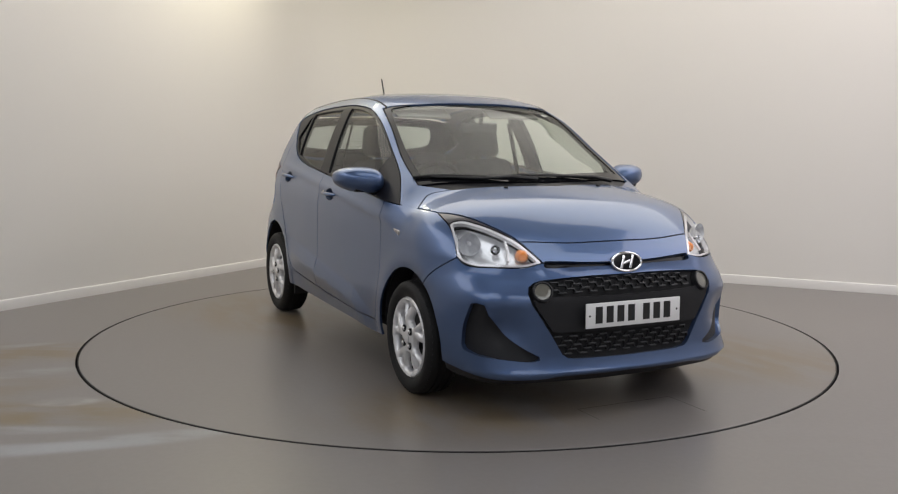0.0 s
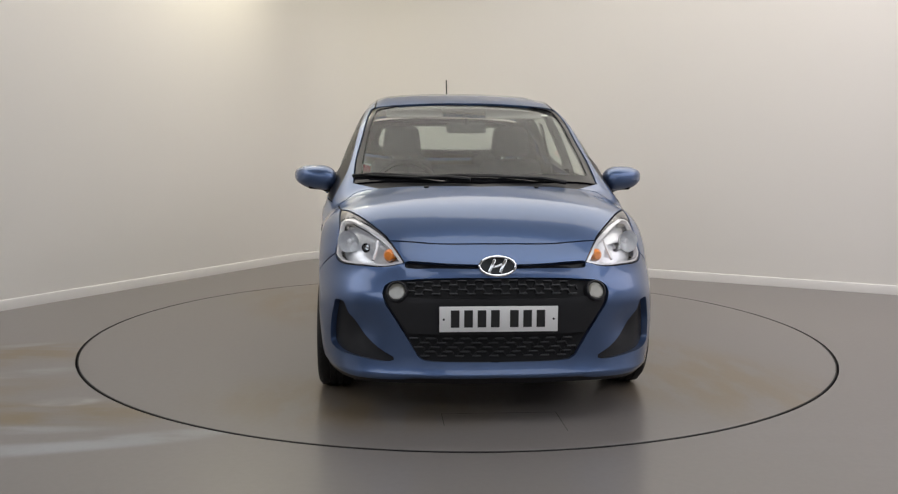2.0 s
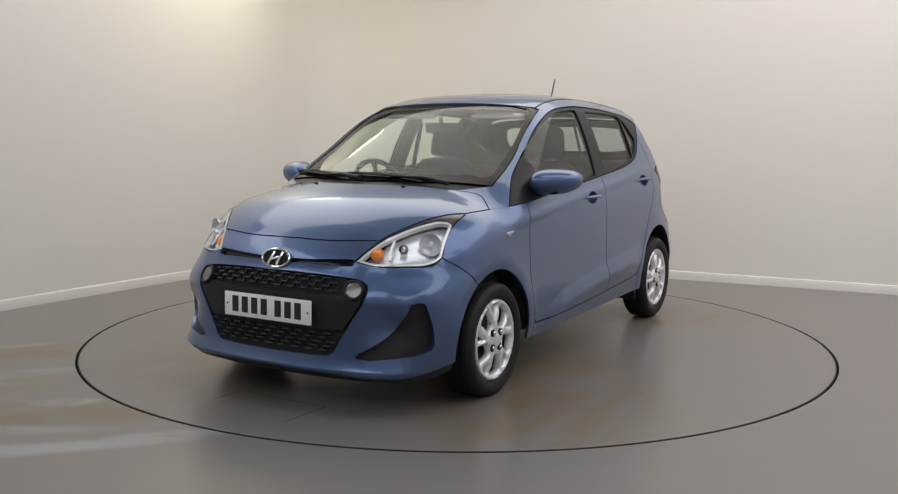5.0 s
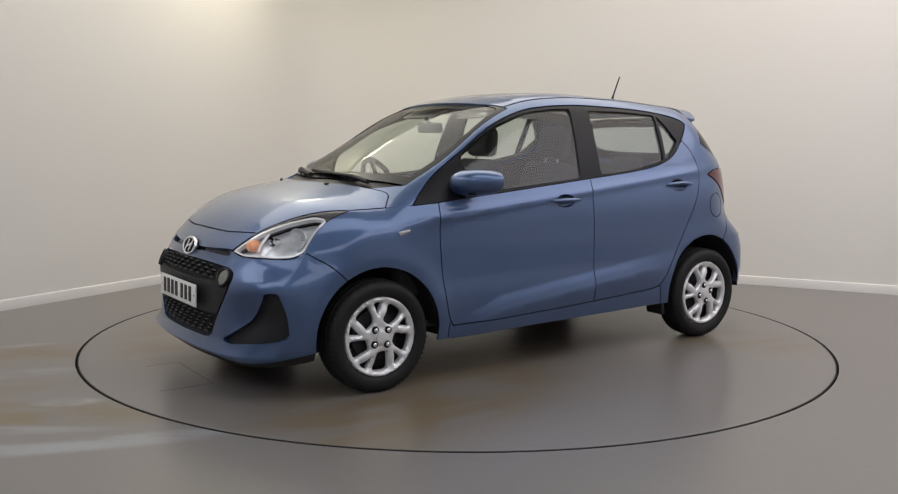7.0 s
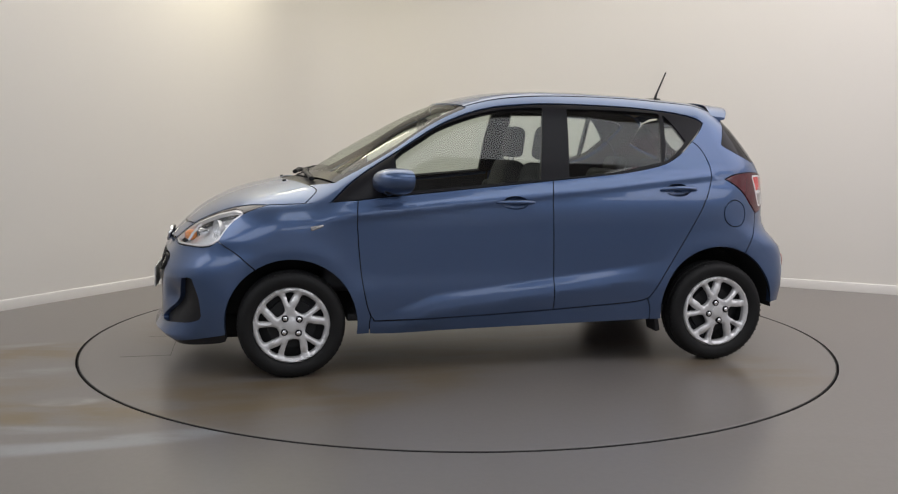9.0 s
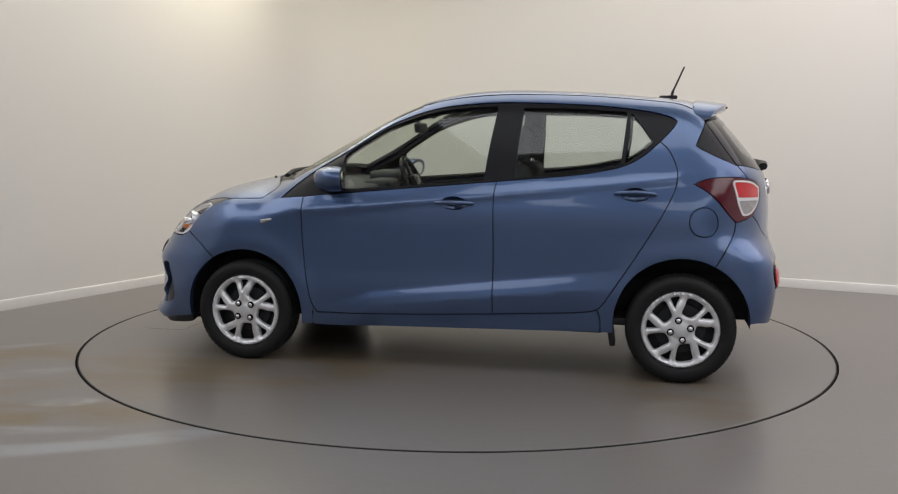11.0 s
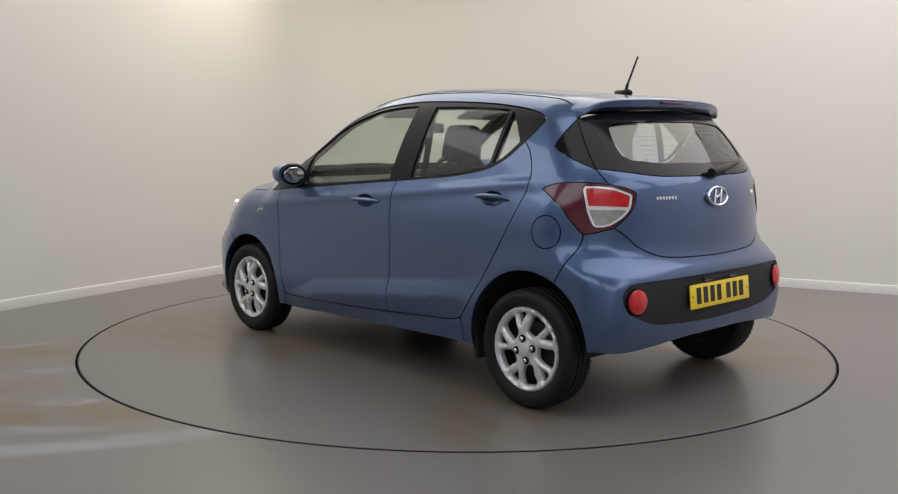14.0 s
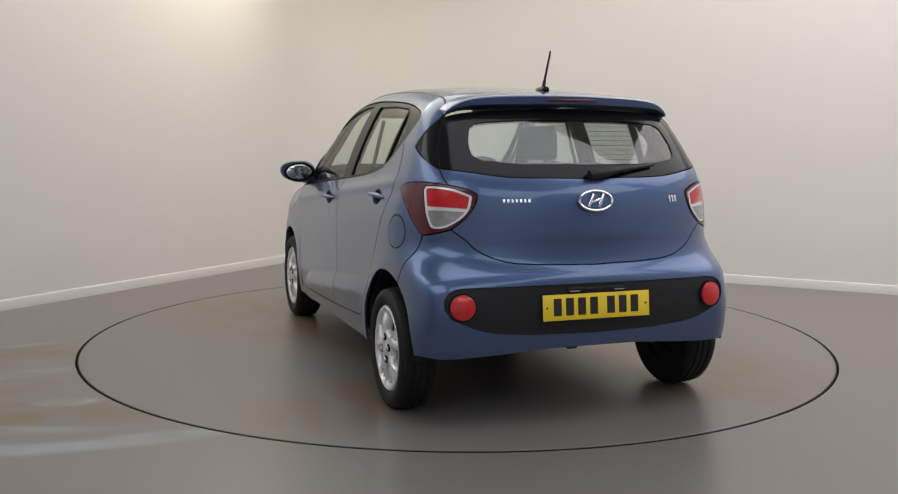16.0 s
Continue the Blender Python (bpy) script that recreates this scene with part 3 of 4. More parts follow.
# rear bumper
hole_r = both(join(cv((-1.715, 0, .607), (-1.70, .35, .605), (-1.665, .60, .602)), cv((-1.655, .64, .597), (-1.652, .668, .582), (-1.652, .688, .550), (-1.657, .686, .515)), cv((-1.665, .66, .475), (-1.685, .54, .424), (-1.69, .45, .405)), cv((-1.70, .3, .394), (-1.71, 0, .388))))
low_r = cv((-1.53, .78, .295), (-1.57, .765, .302), (-1.65, .60, .298), (-1.685, .42, .308), (-1.697, .24, .322), (-1.70, 0, .325))
panel("rear_bumper", both(join(gate_seam[::-1], lamp_low_r[::-1], bump_seam_r[::-1], arch_r2[::-1], low_r)), REAR, PAINT, car, holes=[hole_r], depth=.03)
panel("rear_bumper_insert", hole_r, REAR, PLASTIC, car, "black textured bumper insert", gap=-.006, off=-.007, depth=.01)


def disc(name, m, r, h, material, parent, label="", dome=.25, n=32):
    bm = bmesh.new()
    lathe(bm, [(.0005, h * (1 + dome)), (r * .5, h * (1 + dome * .75)), (r * .85, h * (1 + dome * .2)), (r, h * .8), (r, -.01)], m @ Matrix.Rotation(radians(90), 4, "X"), n)
    return part(name, bm, material, parent, label)


for s in (1, -1):
    disc("rear_reflector", on_skin(-1.66, s * .612, .523), .054, .007, BRIGHTRED, car, "round red rear reflector lamp", dome=1.3)
    disc("reflector_rim", on_skin(-1.66, s * .612, .523), .062, .001, GLOSSBLACK, car)
    f = disc("fog_lamp", on_skin(1.84, s * .442, .553), .038, .004, FOG, car, "round clear front fog lamp")
    bm = bmesh.new()
    lathe(bm, [(.037, .006), (.041, .011), (.047, .009), (.050, -.02)], on_skin(1.84, s * .442, .553) @ Matrix.Rotation(radians(90), 4, "X"), 32)
    part("bezel", bm, PLASTIC, f)

# headlamps: clear cover, chrome edge, reflector bowls, amber bulb
lamp_f = join(lamp_tip_f[::-1], bonnet_lamp, lamp_back_f[::-1], lamp_low_f)
lens_ring = join(cv((1.795, .415, .683), (1.75, .444, .724), (1.675, .485, .765), (1.56, .562, .807)), cv((1.56, .562, .807), (1.50, .605, .821), (1.455, .635, .828), (1.425, .672, .824)), cv((1.425, .690, .815), (1.487, .702, .768), (1.552, .713, .692)),
                 cv((1.556, .710, .686), (1.60, .69, .664), (1.66, .635, .654), (1.757, .508, .657), (1.795, .415, .681)))


def shrink(loop, proj, d):
    return proj.to3(inset(clean(proj.to2(loop)), d))


chrome_in = shrink(lens_ring, FRONT, .011)
for s, casing in zip((1, -1), panel("headlamp", lamp_f, FRONT, CASING, car, "clear wedge-shaped headlamp in a smoked casing", holes=[lens_ring], gap=.002, off=-.002, depth=.05, step=.03, pair=True)):
    def add(name, loop, material, label="", holes=(), gap=.0, off=0.0, depth=.01, step=.03):
        v, n, f = panel_mesh(name, loop, FRONT, material, holes, gap, depth, off, step)
        me = bpy.data.meshes.new(name)
        me.from_pydata([(a, s * b, c) for a, b, c in v], [], f if s == 1 else [t[::-1] for t in f])
        me.materials.append(material)
        me.polygons.foreach_set("use_smooth", [True] * len(me.polygons))
        me.normals_split_custom_set_from_vertices([(a, s * b, c) for a, b, c in n])
        ob = new(name, me)
        ob.parent = casing
        return tagged(ob, label)
    add("lamp_edge", lens_ring, LAMPEDGE, "pale silver lamp outline", holes=[chrome_in], gap=.001, off=-.006, depth=.02)
    add("lens", lens_ring, LENS, "clear headlamp cover", gap=-.002, off=-.0015, depth=.003).visible_shadow = False
    add("lamp_reflector", lens_ring, REFLECTOR, "bright faceted reflector", gap=.004, off=-.055, depth=.01)
    for (x, y, z, r, material, name) in ((1.575, .655, .735, .052, REFLECTOR, "main_bowl"), (1.665, .575, .715, .022, CHROME, "dip_bulb"), (1.742, .478, .692, .030, ORANGE, "indicator_bulb")):
        m = Matrix.Translation(snap([(x, s * y, z)])[0]) @ Matrix.Translation((-.045, -.012 * s, 0)) @ Matrix.Rotation(radians(-68 if s > 0 else -112), 4, "Z")
        bm = bmesh.new()
        if name == "indicator_bulb":
            lathe(bm, [(.0005, .034), (r * .6, .030), (r * .95, .015), (r, -.02)], m, 24)
        else:
            lathe(bm, [(r, .030), (r * .97, .026), (r * .85, .005), (r * .55, -.012), (.012, -.018), (.011, .012), (.0005, .016)], m, 28)
        part(name, bm, material, casing, "amber indicator bulb" if name == "indicator_bulb" else "")
    bm = bmesh.new()
    q = snap([(1.70, s * .535, .66), (1.69, s * .53, .70), (1.665, s * .53, .755)])
    sweep(bm, [Vector(p) - Vector((.020, .006 * s, 0)) for p in q], .007, 8)
    part("lamp_divider", bm, LAMPEDGE, casing)

# tail lamps
tail_loop = join(lamp_top_r2[::-1], lamp_top_r[::-1], lamp_in_r[::-1], lamp_low_r[::-1], lamp_tip_r[::-1])
tail_in = join(cv((-1.425, .685, 1.021), (-1.47, .65, 1.021), (-1.52, .60, 1.014), (-1.565, .545, .992)), cv((-1.572, .537, .985), (-1.573, .55, .93), (-1.562, .585, .888), (-1.54, .62, .862)),
               cv((-1.53, .635, .852), (-1.51, .66, .844), (-1.488, .685, .844)), cv((-1.478, .695, .853), (-1.458, .705, .90), (-1.438, .70, .955), (-1.42, .692, 1.005)))
ring_in = shrink(tail_in, REAR, .010)
div = .928
up = ring_in[ring_in[:, 2] > div + .004]
dn = ring_in[ring_in[:, 2] < div - .004]
order = lambda P: P[np.argsort(np.arctan2(P[:, 2] - P[:, 2].mean(), REAR.to2(P)[:, 0] - REAR.to2(P)[:, 0].mean()))]
for s, casing in zip((1, -1), panel("tail_lamp", tail_loop, REAR, RED, car, "dark red wrap-round tail lamp", holes=[tail_in], off=.004, depth=.03, step=.03, pair=True)):
    for name, loop, material, holes, off, label in (("lamp_edge", tail_in, LAMPEDGE, [order(up), order(dn)], .003, "pale lamp outline"),
                                                   ("brake_lens", order(up), BRIGHTRED, [], .002, "bright red brake lens"), ("reverse_lens", order(dn), CLEARLENS, [], .002, "clear reversing lens")):
        v, n, f = panel_mesh(name, loop, REAR, material, holes, .0005, .02, off, .03)
        me = bpy.data.meshes.new(name)
        me.from_pydata([(a, s * b, c) for a, b, c in v], [], f if s == 1 else [t[::-1] for t in f])
        me.materials.append(material)
        me.polygons.foreach_set("use_smooth", [True] * len(me.polygons))
        me.normals_split_custom_set_from_vertices([(a, s * b, c) for a, b, c in n])
        ob = new(name, me)
        ob.parent = casing
        tagged(ob, label)

# roof spoiler with the high brake lamp
bm = bmesh.new()
rows = []
for u in np.linspace(-1, 1, 41):
    y = .57 * u
    thin = 1 - .75 * abs(u)**5
    tip = -1.434 + .085 * u * u + .03 * abs(u)**8
    root = -1.225 - .04 * (1 - u * u)
    zt = lambda x, y: float(ip(x, SPINE) - ip(x, CROWN) * y * y - .25 * abs(y)**6) - .05 * abs(u)**10
    pts = [(root, zt(root, y) + .0015)] + [(root + (tip - root) * k, zt(root + (tip - root) * k, y) + .0015) for k in (.2, .4, .6, .8, .93)]
    pts += [(tip, zt(tip, y) - .006 * thin), (tip + .006, zt(tip, y) - .038 * thin), (tip + .03, zt(tip, y) - .052 * thin), (-1.36 + .07 * u * u, zt(-1.36, y) - .066 * thin), (root - .02, zt(root, y) - .03 * thin)]
    rows.append([bm.verts.new((x, y, z)) for x, z in pts])
for a, b in zip(rows[:-1], rows[1:]):
    for i in range(len(a)):
        j = (i + 1) % len(a)
        bm.faces.new((a[i], b[i], b[j], a[j]))
bm.faces.new(rows[0])
bm.faces.new(rows[-1])
bmesh.ops.recalc_face_normals(bm, faces=bm.faces[:])
spoiler = part("roof_spoiler", bm, PAINT, car)
bm = bmesh.new()
rbox(bm, pose(-1.4305, 0, float(ip(-1.43, SPINE)) - .022), .012, .25, .014, .004, 2)
part("high_brake_lamp", bm, RED, spoiler, "red high-level brake lamp")

# black strips added behind the shut lines, so the gaps read as shaded
for line, sides in ((door_tail, 2), (door_post, 2), (door_nose, 2), (door_sill_f, 2), (door_sill_r, 2), (bump_seam_r, 2), (bump_seam_f, 2), (bonnet_wing, 2), (bonnet_hinge, 2), (bonnet_nose, 2), (gate_seam, 2), (gate_side, 2), (wing_top, 2), (glass_side_r, 2)):
    P = line[::2] if len(line) > 8 else line
    P = P - normals(P) * .013
    for s in (1, -1)[:sides]:
        bm = bmesh.new()
        sweep(bm, [(a, s * b, c) for a, b, c in P], .0085, 6)
        part("gap_backing", bm, GAPBLACK, car)
# wheels: tyre, spoked silver trim, bolts, drum
def trim_mesh():
    """Five forked spokes cut out of a dished disc."""
    R = .198
    outer = np.array([(R * math.cos(a), R * math.sin(a)) for a in np.linspace(0, 2 * math.pi, 97)[:-1]])

    def win(pts, rot):
        P = cv(*[(r * math.cos(radians(a)), r * math.sin(radians(a)), 0) for r, a in pts], close=True, step=.006, on=False)[:, :2]
        c, s = math.cos(rot), math.sin(rot)
        return P @ np.array([[c, s], [-s, c]])
    holes = []
    for k in range(5):
        rot = 2 * math.pi * k / 5 + radians(90)
        holes.append(win([(.165, -8.5), (.168, -1), (.165, 7), (.145, 6.5), (.120, 5.5), (.110, 3.5), (.122, .5), (.145, -5)], rot))
        holes.append(win([(.162, 19.5), (.165, 34), (.162, 48.5), (.120, 52.5), (.086, 58), (.074, 48), (.072, 34), (.079, 22), (.110, 17.5)], rot))
    rings = [outer] + holes
    g = np.stack(np.meshgrid(np.arange(-R, R, .010), np.arange(-R, R, .010)), -1).reshape(-1, 2)
    edge = np.concatenate(rings)
    g = g[inside(g, outer * .99)]
    for h in holes:
        g = g[~inside(g, h)]
    g = g[np.array([np.hypot(*(edge - p).T).min() > .0045 for p in g], bool)]
    pts, edges, k = np.concatenate([edge, g]), [], 0
    for r in rings:
        edges += [(k + i, k + (i + 1) % len(r)) for i in range(len(r))]
        k += len(r)
    co, _, tris, _, _, _ = delaunay_2d_cdt([Vector(p) for p in pts], edges, [], 0, 1e-7)
    q = np.array([(c.x, c.y) for c in co])
    tris = np.array(tris)
    mid = q[tris].mean(1)
    ok = inside(mid, outer * 1.001)
    for h in holes:
        ok &= ~inside(mid, h)
    rad = np.hypot(q[:, 0], q[:, 1])
    near = np.array([min(np.hypot(*(e - p).T).min() for e in rings) for p in q])
    face = ip(rad, [(0, .010), (.03, .010), (.045, .004), (.08, .008), (.13, .006), (.155, -.002), (.172, .001), (.186, .006), (.198, -.006)]) - .010 * np.exp(-(near / .0055)**2)
    V = [(a, b, c) for (a, b), c in zip(q, face)]
    B = [(a, b, c - .022) for (a, b), c in zip(q, face)]
    F, n = [], len(V)
    T = tris[ok]
    cnt = set()
    for t in T:
        a, b, c = (int(i) for i in t)
        if np.cross(q[b] - q[a], q[c] - q[a]) < 0:
            a, b, c = a, c, b
        F += [(a, b, c), (n + c, n + b, n + a)]
        cnt |= {(a, b), (b, c), (c, a)}
    F += [(b, a, n + a, n + b) for a, b in cnt if (b, a) not in cnt]
    me = bpy.data.meshes.new("wheel_trim")
    me.from_pydata(V + B, [], F)
    me.materials.append(SILVER)
    me.polygons.foreach_set("use_smooth", [True] * len(me.polygons))
    me.set_sharp_from_angle(angle=radians(48))
    return me


TRIM_ME = trim_mesh()
TYRE_R = .274


def build_wheel(x, s, turn):
    """A wheel; its outer face looks along s * Y."""
    base = Matrix.Translation((x, s * .735, .2560 if x > 0 else .2595)) @ (Matrix() if s > 0 else Matrix.Rotation(math.pi, 4, "Z")) @ Matrix.Scale(1.03, 4)
    bm = bmesh.new()
    lathe(bm, [(.190, .062), (.200, .074), (.212, .080), (.235, .085), (.252, .081), (.263, .070), (.270, .060), (.2725, .045), (.2725, .034), (.268, .032), (.268, .026), (.274, .024), (.274, .002), (.269, 0), (.269, -.006),
                (.274, -.008), (.274, -.030), (.268, -.032), (.268, -.038), (.272, -.040), (.270, -.060), (.25, -.082), (.21, -.08), (.19, -.07)], base, 72)
    tyre = part("tyre", bm, RUBBER, None, "black road tyre")
    bm = bmesh.new()
    for k in range(60):
        for h, tilt in ((.052, 12), (-.052, -12)):
            a = 2 * math.pi * k / 60
            rbox(bm, base @ Matrix.Rotation(a, 4, "Y") @ pose(0, h, .2672, 0, 0, tilt), .007, .030, .006, 0)
    tread = tagged(part("tread", bm, RUBBER, tyre, smooth=False), kind="stuff")
    bm = bmesh.new()
    lathe(bm, [(.192, .066), (.188, .06), (.178, .02), (.176, -.06), (.19, -.072)], base, 48)
    rim = part("wheel_rim", bm, STEEL, tyre, "dark steel wheel rim")
    bm = bmesh.new()
    lathe(bm, [(.0005, .012), (.125, .010), (.128, -.01), (.176, -.02)], base, 40)
    part("brake_drum", bm, STEEL, tyre)
    m = base @ Matrix.Translation((0, .071, 0)) @ Matrix.Rotation(radians(-90), 4, "X") @ Matrix.Rotation(radians(turn), 4, "Z")
    cover = new("wheel_trim", TRIM_ME)
    cover.parent, cover.matrix_basis = tyre, m
    tagged(cover, "silver five-fork wheel trim")
    for k in range(4):
        a = radians(38 + 90 * k)
        disc("wheel_bolt", m @ Matrix.Translation((.050 * math.cos(a), .050 * math.sin(a), .0115)), .0105, .005, CHROME, tyre, dome=.5, n=12)
        # flat black disc puts the well's shade into colour, with no recess
        disc("bolt_well_shade", m @ Matrix.Translation((.050 * math.cos(a), .050 * math.sin(a), .0095)), .018, .0015, GLOSSBLACK, tyre, dome=0, n=14)
    disc("centre_cap", m @ Matrix.Translation((0, 0, .012)), .029, .002, SILVER, tyre, dome=1, n=24)
    tyre.parent = car
    tyre.name = "wheel"
    return tyre


for x, t in ((1.1945, 183), (-1.1925, 335)):
    for s in (1, -1):
        build_wheel(x, s, t)

# arch liners and underbody
for x in (1.1945, -1.1925):
    for s in (1, -1):
        bm = bmesh.new()
        n, rows = 30, []
        for y in (.79, .52):
            rows.append([bm.verts.new((x + .345 * math.cos(a), s * y, .28 + .345 * math.sin(a))) for a in np.linspace(-.02, math.pi + .02, n)])
        for i in range(n - 1):
            bm.faces.new((rows[0][i], rows[0][i + 1], rows[1][i + 1], rows[1][i]))
        bm.faces.new(rows[1])
        part("arch_liner", bm, GAPBLACK, car)
bm = bmesh.new()
rbox(bm, pose(0, 0, .25), 1.62, 1.44, .10, .03)
rbox(bm, pose(1.55, 0, .21), .50, 1.08, .14, .04)
rbox(bm, pose(-1.22, 0, .36), .66, 1.02, .16, .05)
rbox(bm, pose(1.19, 0, .26), .60, 1.0, .16, .04)
part("underbody", bm, GAPBLACK, car)
bm = bmesh.new()
sweep(bm, [(-1.2, -.35, .30), (-1.45, -.36, .31), (-1.60, -.36, .315)], .026, 14)
rbox(bm, pose(-1.42, -.30, .36), .18, .34, .12, .05)
part("exhaust", bm, STEEL, car)
for s in (1, -1):
    bm = bmesh.new()
    rbox(bm, pose(-.84, s * .72, .21, 0, 10, 0), .03, .13, .12, .008)
    part("mud_flap", bm, PLASTIC, car)
bm = bmesh.new()
sweep(bm, [(-1.60, .12, .33), (-1.66, .11, .315), (-1.66, .07, .315), (-1.60, .06, .33)], .007, 8)
part("towing_eye", bm, STEEL, car)

# door mirrors
for s in (1, -1):
    bm = bmesh.new()
    bmesh.ops.create_uvsphere(bm, u_segments=32, v_segments=20, radius=1)
    for v in bm.verts:
        x, y, z = v.co
        f = max(-1, min(1, x))
        sx = .118 if f > 0 else .080
        y2 = math.copysign(abs(y)**.80, y) * .120
        z2 = math.copysign(abs(z)**.82, z) * (.068 - .012 * y)
        v.co = (math.copysign(abs(x)**.8, x) * sx - .052 * y - .02, y2, z2 + .010 * y)
    bmesh.ops.bisect_plane(bm, geom=bm.verts[:] + bm.edges[:] + bm.faces[:], plane_co=(-.062, 0, 0), plane_no=(-1, -.2, 0), clear_outer=True)
    bmesh.ops.holes_fill(bm, edges=[e for e in bm.edges if e.is_boundary])
    bmesh.ops.transform(bm, matrix=Matrix.Diagonal((1, s, 1, 1)), verts=bm.verts[:])
    bmesh.ops.recalc_face_normals(bm, faces=bm.faces[:])
    bmesh.ops.transform(bm, matrix=pose(.660, s * .868, 1.006), verts=bm.verts[:])
    mirror = part("door_mirror", bm, PAINT, car, "blue door mirror on a black foot")
    bm = bmesh.new()
    lathe(bm, [(.0005, .004), (.90, .004), (1, .001), (1, -.010)], pose(.600, s * .866, 1.004, 0, 0, 90 + s * 11.5) @ Matrix.Diagonal((.104, 1, .060, 1)), 36)
    part("mirror_bezel", bm, GLOSSBLACK, mirror, "black rim round the mirror glass")
    bm = bmesh.new()
    lathe(bm, [(.0005, .007), (.95, .007), (1, .005), (1, -.002)], pose(.600, s * .870, 1.004, 0, 0, 90 + s * 11.5) @ Matrix.Diagonal((.084, 1, .046, 1)), 36)
    part("mirror_glass", bm, CHROME, mirror, "silvered mirror glass")
    bm = bmesh.new()
    rbox(bm, pose(.668, s * .845, .956), .10, .12, .026, .011)
    sweep(bm, [(.70, s * .745, .935), (.685, s * .79, .940), (.665, s * .85, .955)], [.040, .030, .026], 12, .6)
    part("mirror_foot", bm, GLOSSBLACK, mirror)
    # door pulls and their cups
    for name, x, z, ring in (("front", .0, .884, cup_f), ("rear", -.945, .950, cup_r)):
        m = on_skin(x, s * .8, z)
        bm = bmesh.new()
        bmesh.ops.create_uvsphere(bm, u_segments=24, v_segments=12, radius=1)
        for v in bm.verts:
            v.co = m @ Vector((v.co.x * .074, v.co.y * .037, -abs(v.co.z) * .026 - .0))
        cup = part("handle_cup", bm, PAINT, car)
        bm = bmesh.new()
        path = [m @ Vector((-.105 * s, .004, .000)), m @ Vector((-.095 * s, .005, .014)), m @ Vector((-.05 * s, .007, .024)), m @ Vector((0, .008, .027)), m @ Vector((.05 * s, .007, .024)), m @ Vector((.092 * s, .005, .014)), m @ Vector((.105 * s, .003, .000))]
        sweep(bm, path, [.007, .012, .014, .0145, .015, .013, .008], 14, .75)
        part("door_handle", bm, PAINT, cup)
    # side repeater
    m = on_skin(1.057, s * .80, .765)
    bm = bmesh.new()
    rbox(bm, m @ Matrix.Rotation(radians(14 * s), 4, "Z"), .068, .022, .010, .0045, 3, lambda c: Vector((c.x, c.y * (1.15 if c.x * s < 0 else .55), c.z)))
    part("side_repeater", bm, CLEARLENS, car, "pale side indicator lens")
    # rubber roof channel
    bm = bmesh.new()
    ch = roof_side[::2]
    sweep(bm, [(p[0], s * (p[1] + .002), p[2] - .003) for p in ch], .0045, 6)
    part("roof_channel", bm, GLOSSBLACK, car)

# wipers
for pts, w in (([(1.065, .46, 0), (1.095, .20, 0), (1.075, -.08, 0)], .0), ([(1.135, -.05, 0), (1.075, -.32, 0), (.955, -.58, 0)], .0)):
    q = [Vector(p) + Vector((0, 0, .012)) for p in snap([(x, y, float(ip(x, SPINE)) - .2 * y * y) for x, y, _ in pts])]
    bm = bmesh.new()
    sweep(bm, [q[0], q[0].lerp(q[1], .5) + Vector((0, 0, .012)), q[1] + Vector((0, 0, .006)), q[2]], [.016, .013, .009, .006], 10, .8)
    wiper = part("wiper_arm", bm, PLASTIC, car, "black windscreen wiper")
    a, b = q[1].lerp(q[0], .55), q[2] + (q[2] - q[1]) * .35
    path = [Vector(p) + Vector((0, 0, .008)) for p in snap([tuple(a.lerp(b, k)) for k in np.linspace(0, 1, 8)])]
    bm = bmesh.new()
    sweep(bm, path, .009, 8, .9)
    part("wiper_blade", bm, RUBBER, wiper)
q = [Vector(p) for p in snap([(-1.63, 0, 1.085), (-1.62, -.12, 1.10), (-1.58, -.34, 1.125)])]
bm = bmesh.new()
sweep(bm, [q[0] + Vector((-.028, .02, -.005)), q[0] + Vector((-.034, -.05, .005)), q[1] + Vector((-.03, 0, .002)), q[2] + Vector((-.014, 0, 0))], [.024, .026, .018, .008], 12, .9)
part("rear_wiper", bm, PLASTIC, car, "black rear window wiper")

# washer jets, door lock, rear plate lamp hood
for y in (.28, -.28):
    m = on_skin(1.21, y, .985)
    bm = bmesh.new()
    rbox(bm, m @ Matrix.Translation((0, 0, .004)), .022, .016, .010, .004, 2)
    part("washer_jet", bm, PLASTIC, car)
disc("door_lock", on_skin(-.125, -.8, .897), .010, .002, CHROME, car, n=16)
bm = bmesh.new()
rbox(bm, pose(-1.706, 0, .586), .026, .30, .016, .006, 2)
part("plate_lamp_hood", bm, PLASTIC, car)
for y in (.11, -.11):
    bm = bmesh.new()
    rbox(bm, pose(-1.712, y, .577), .014, .05, .006, .002, 2)
    part("plate_lamp", bm, CLEARLENS, car)

# aerial
az = float(ip(-1.12, SPINE))
bm = bmesh.new()
rbox(bm, pose(-1.11, .0, az + .008, 0, 1.5, 0), .105, .046, .026, .011, 3, lambda c: Vector((c.x, c.y * (1 if c.z < 0 else .6) * (1 if c.x < 0 else .7), c.z)))
aerial = part("aerial_base", bm, GLOSSBLACK, car, "black roof aerial foot")
bm = bmesh.new()
sweep(bm, [(-1.128, 0, az + .015), (-1.136, 0, az + .045), (-1.138, 0, az + .05), (-1.196, 0, az + .185)], [.009, .0085, .0058, .0046], 10)
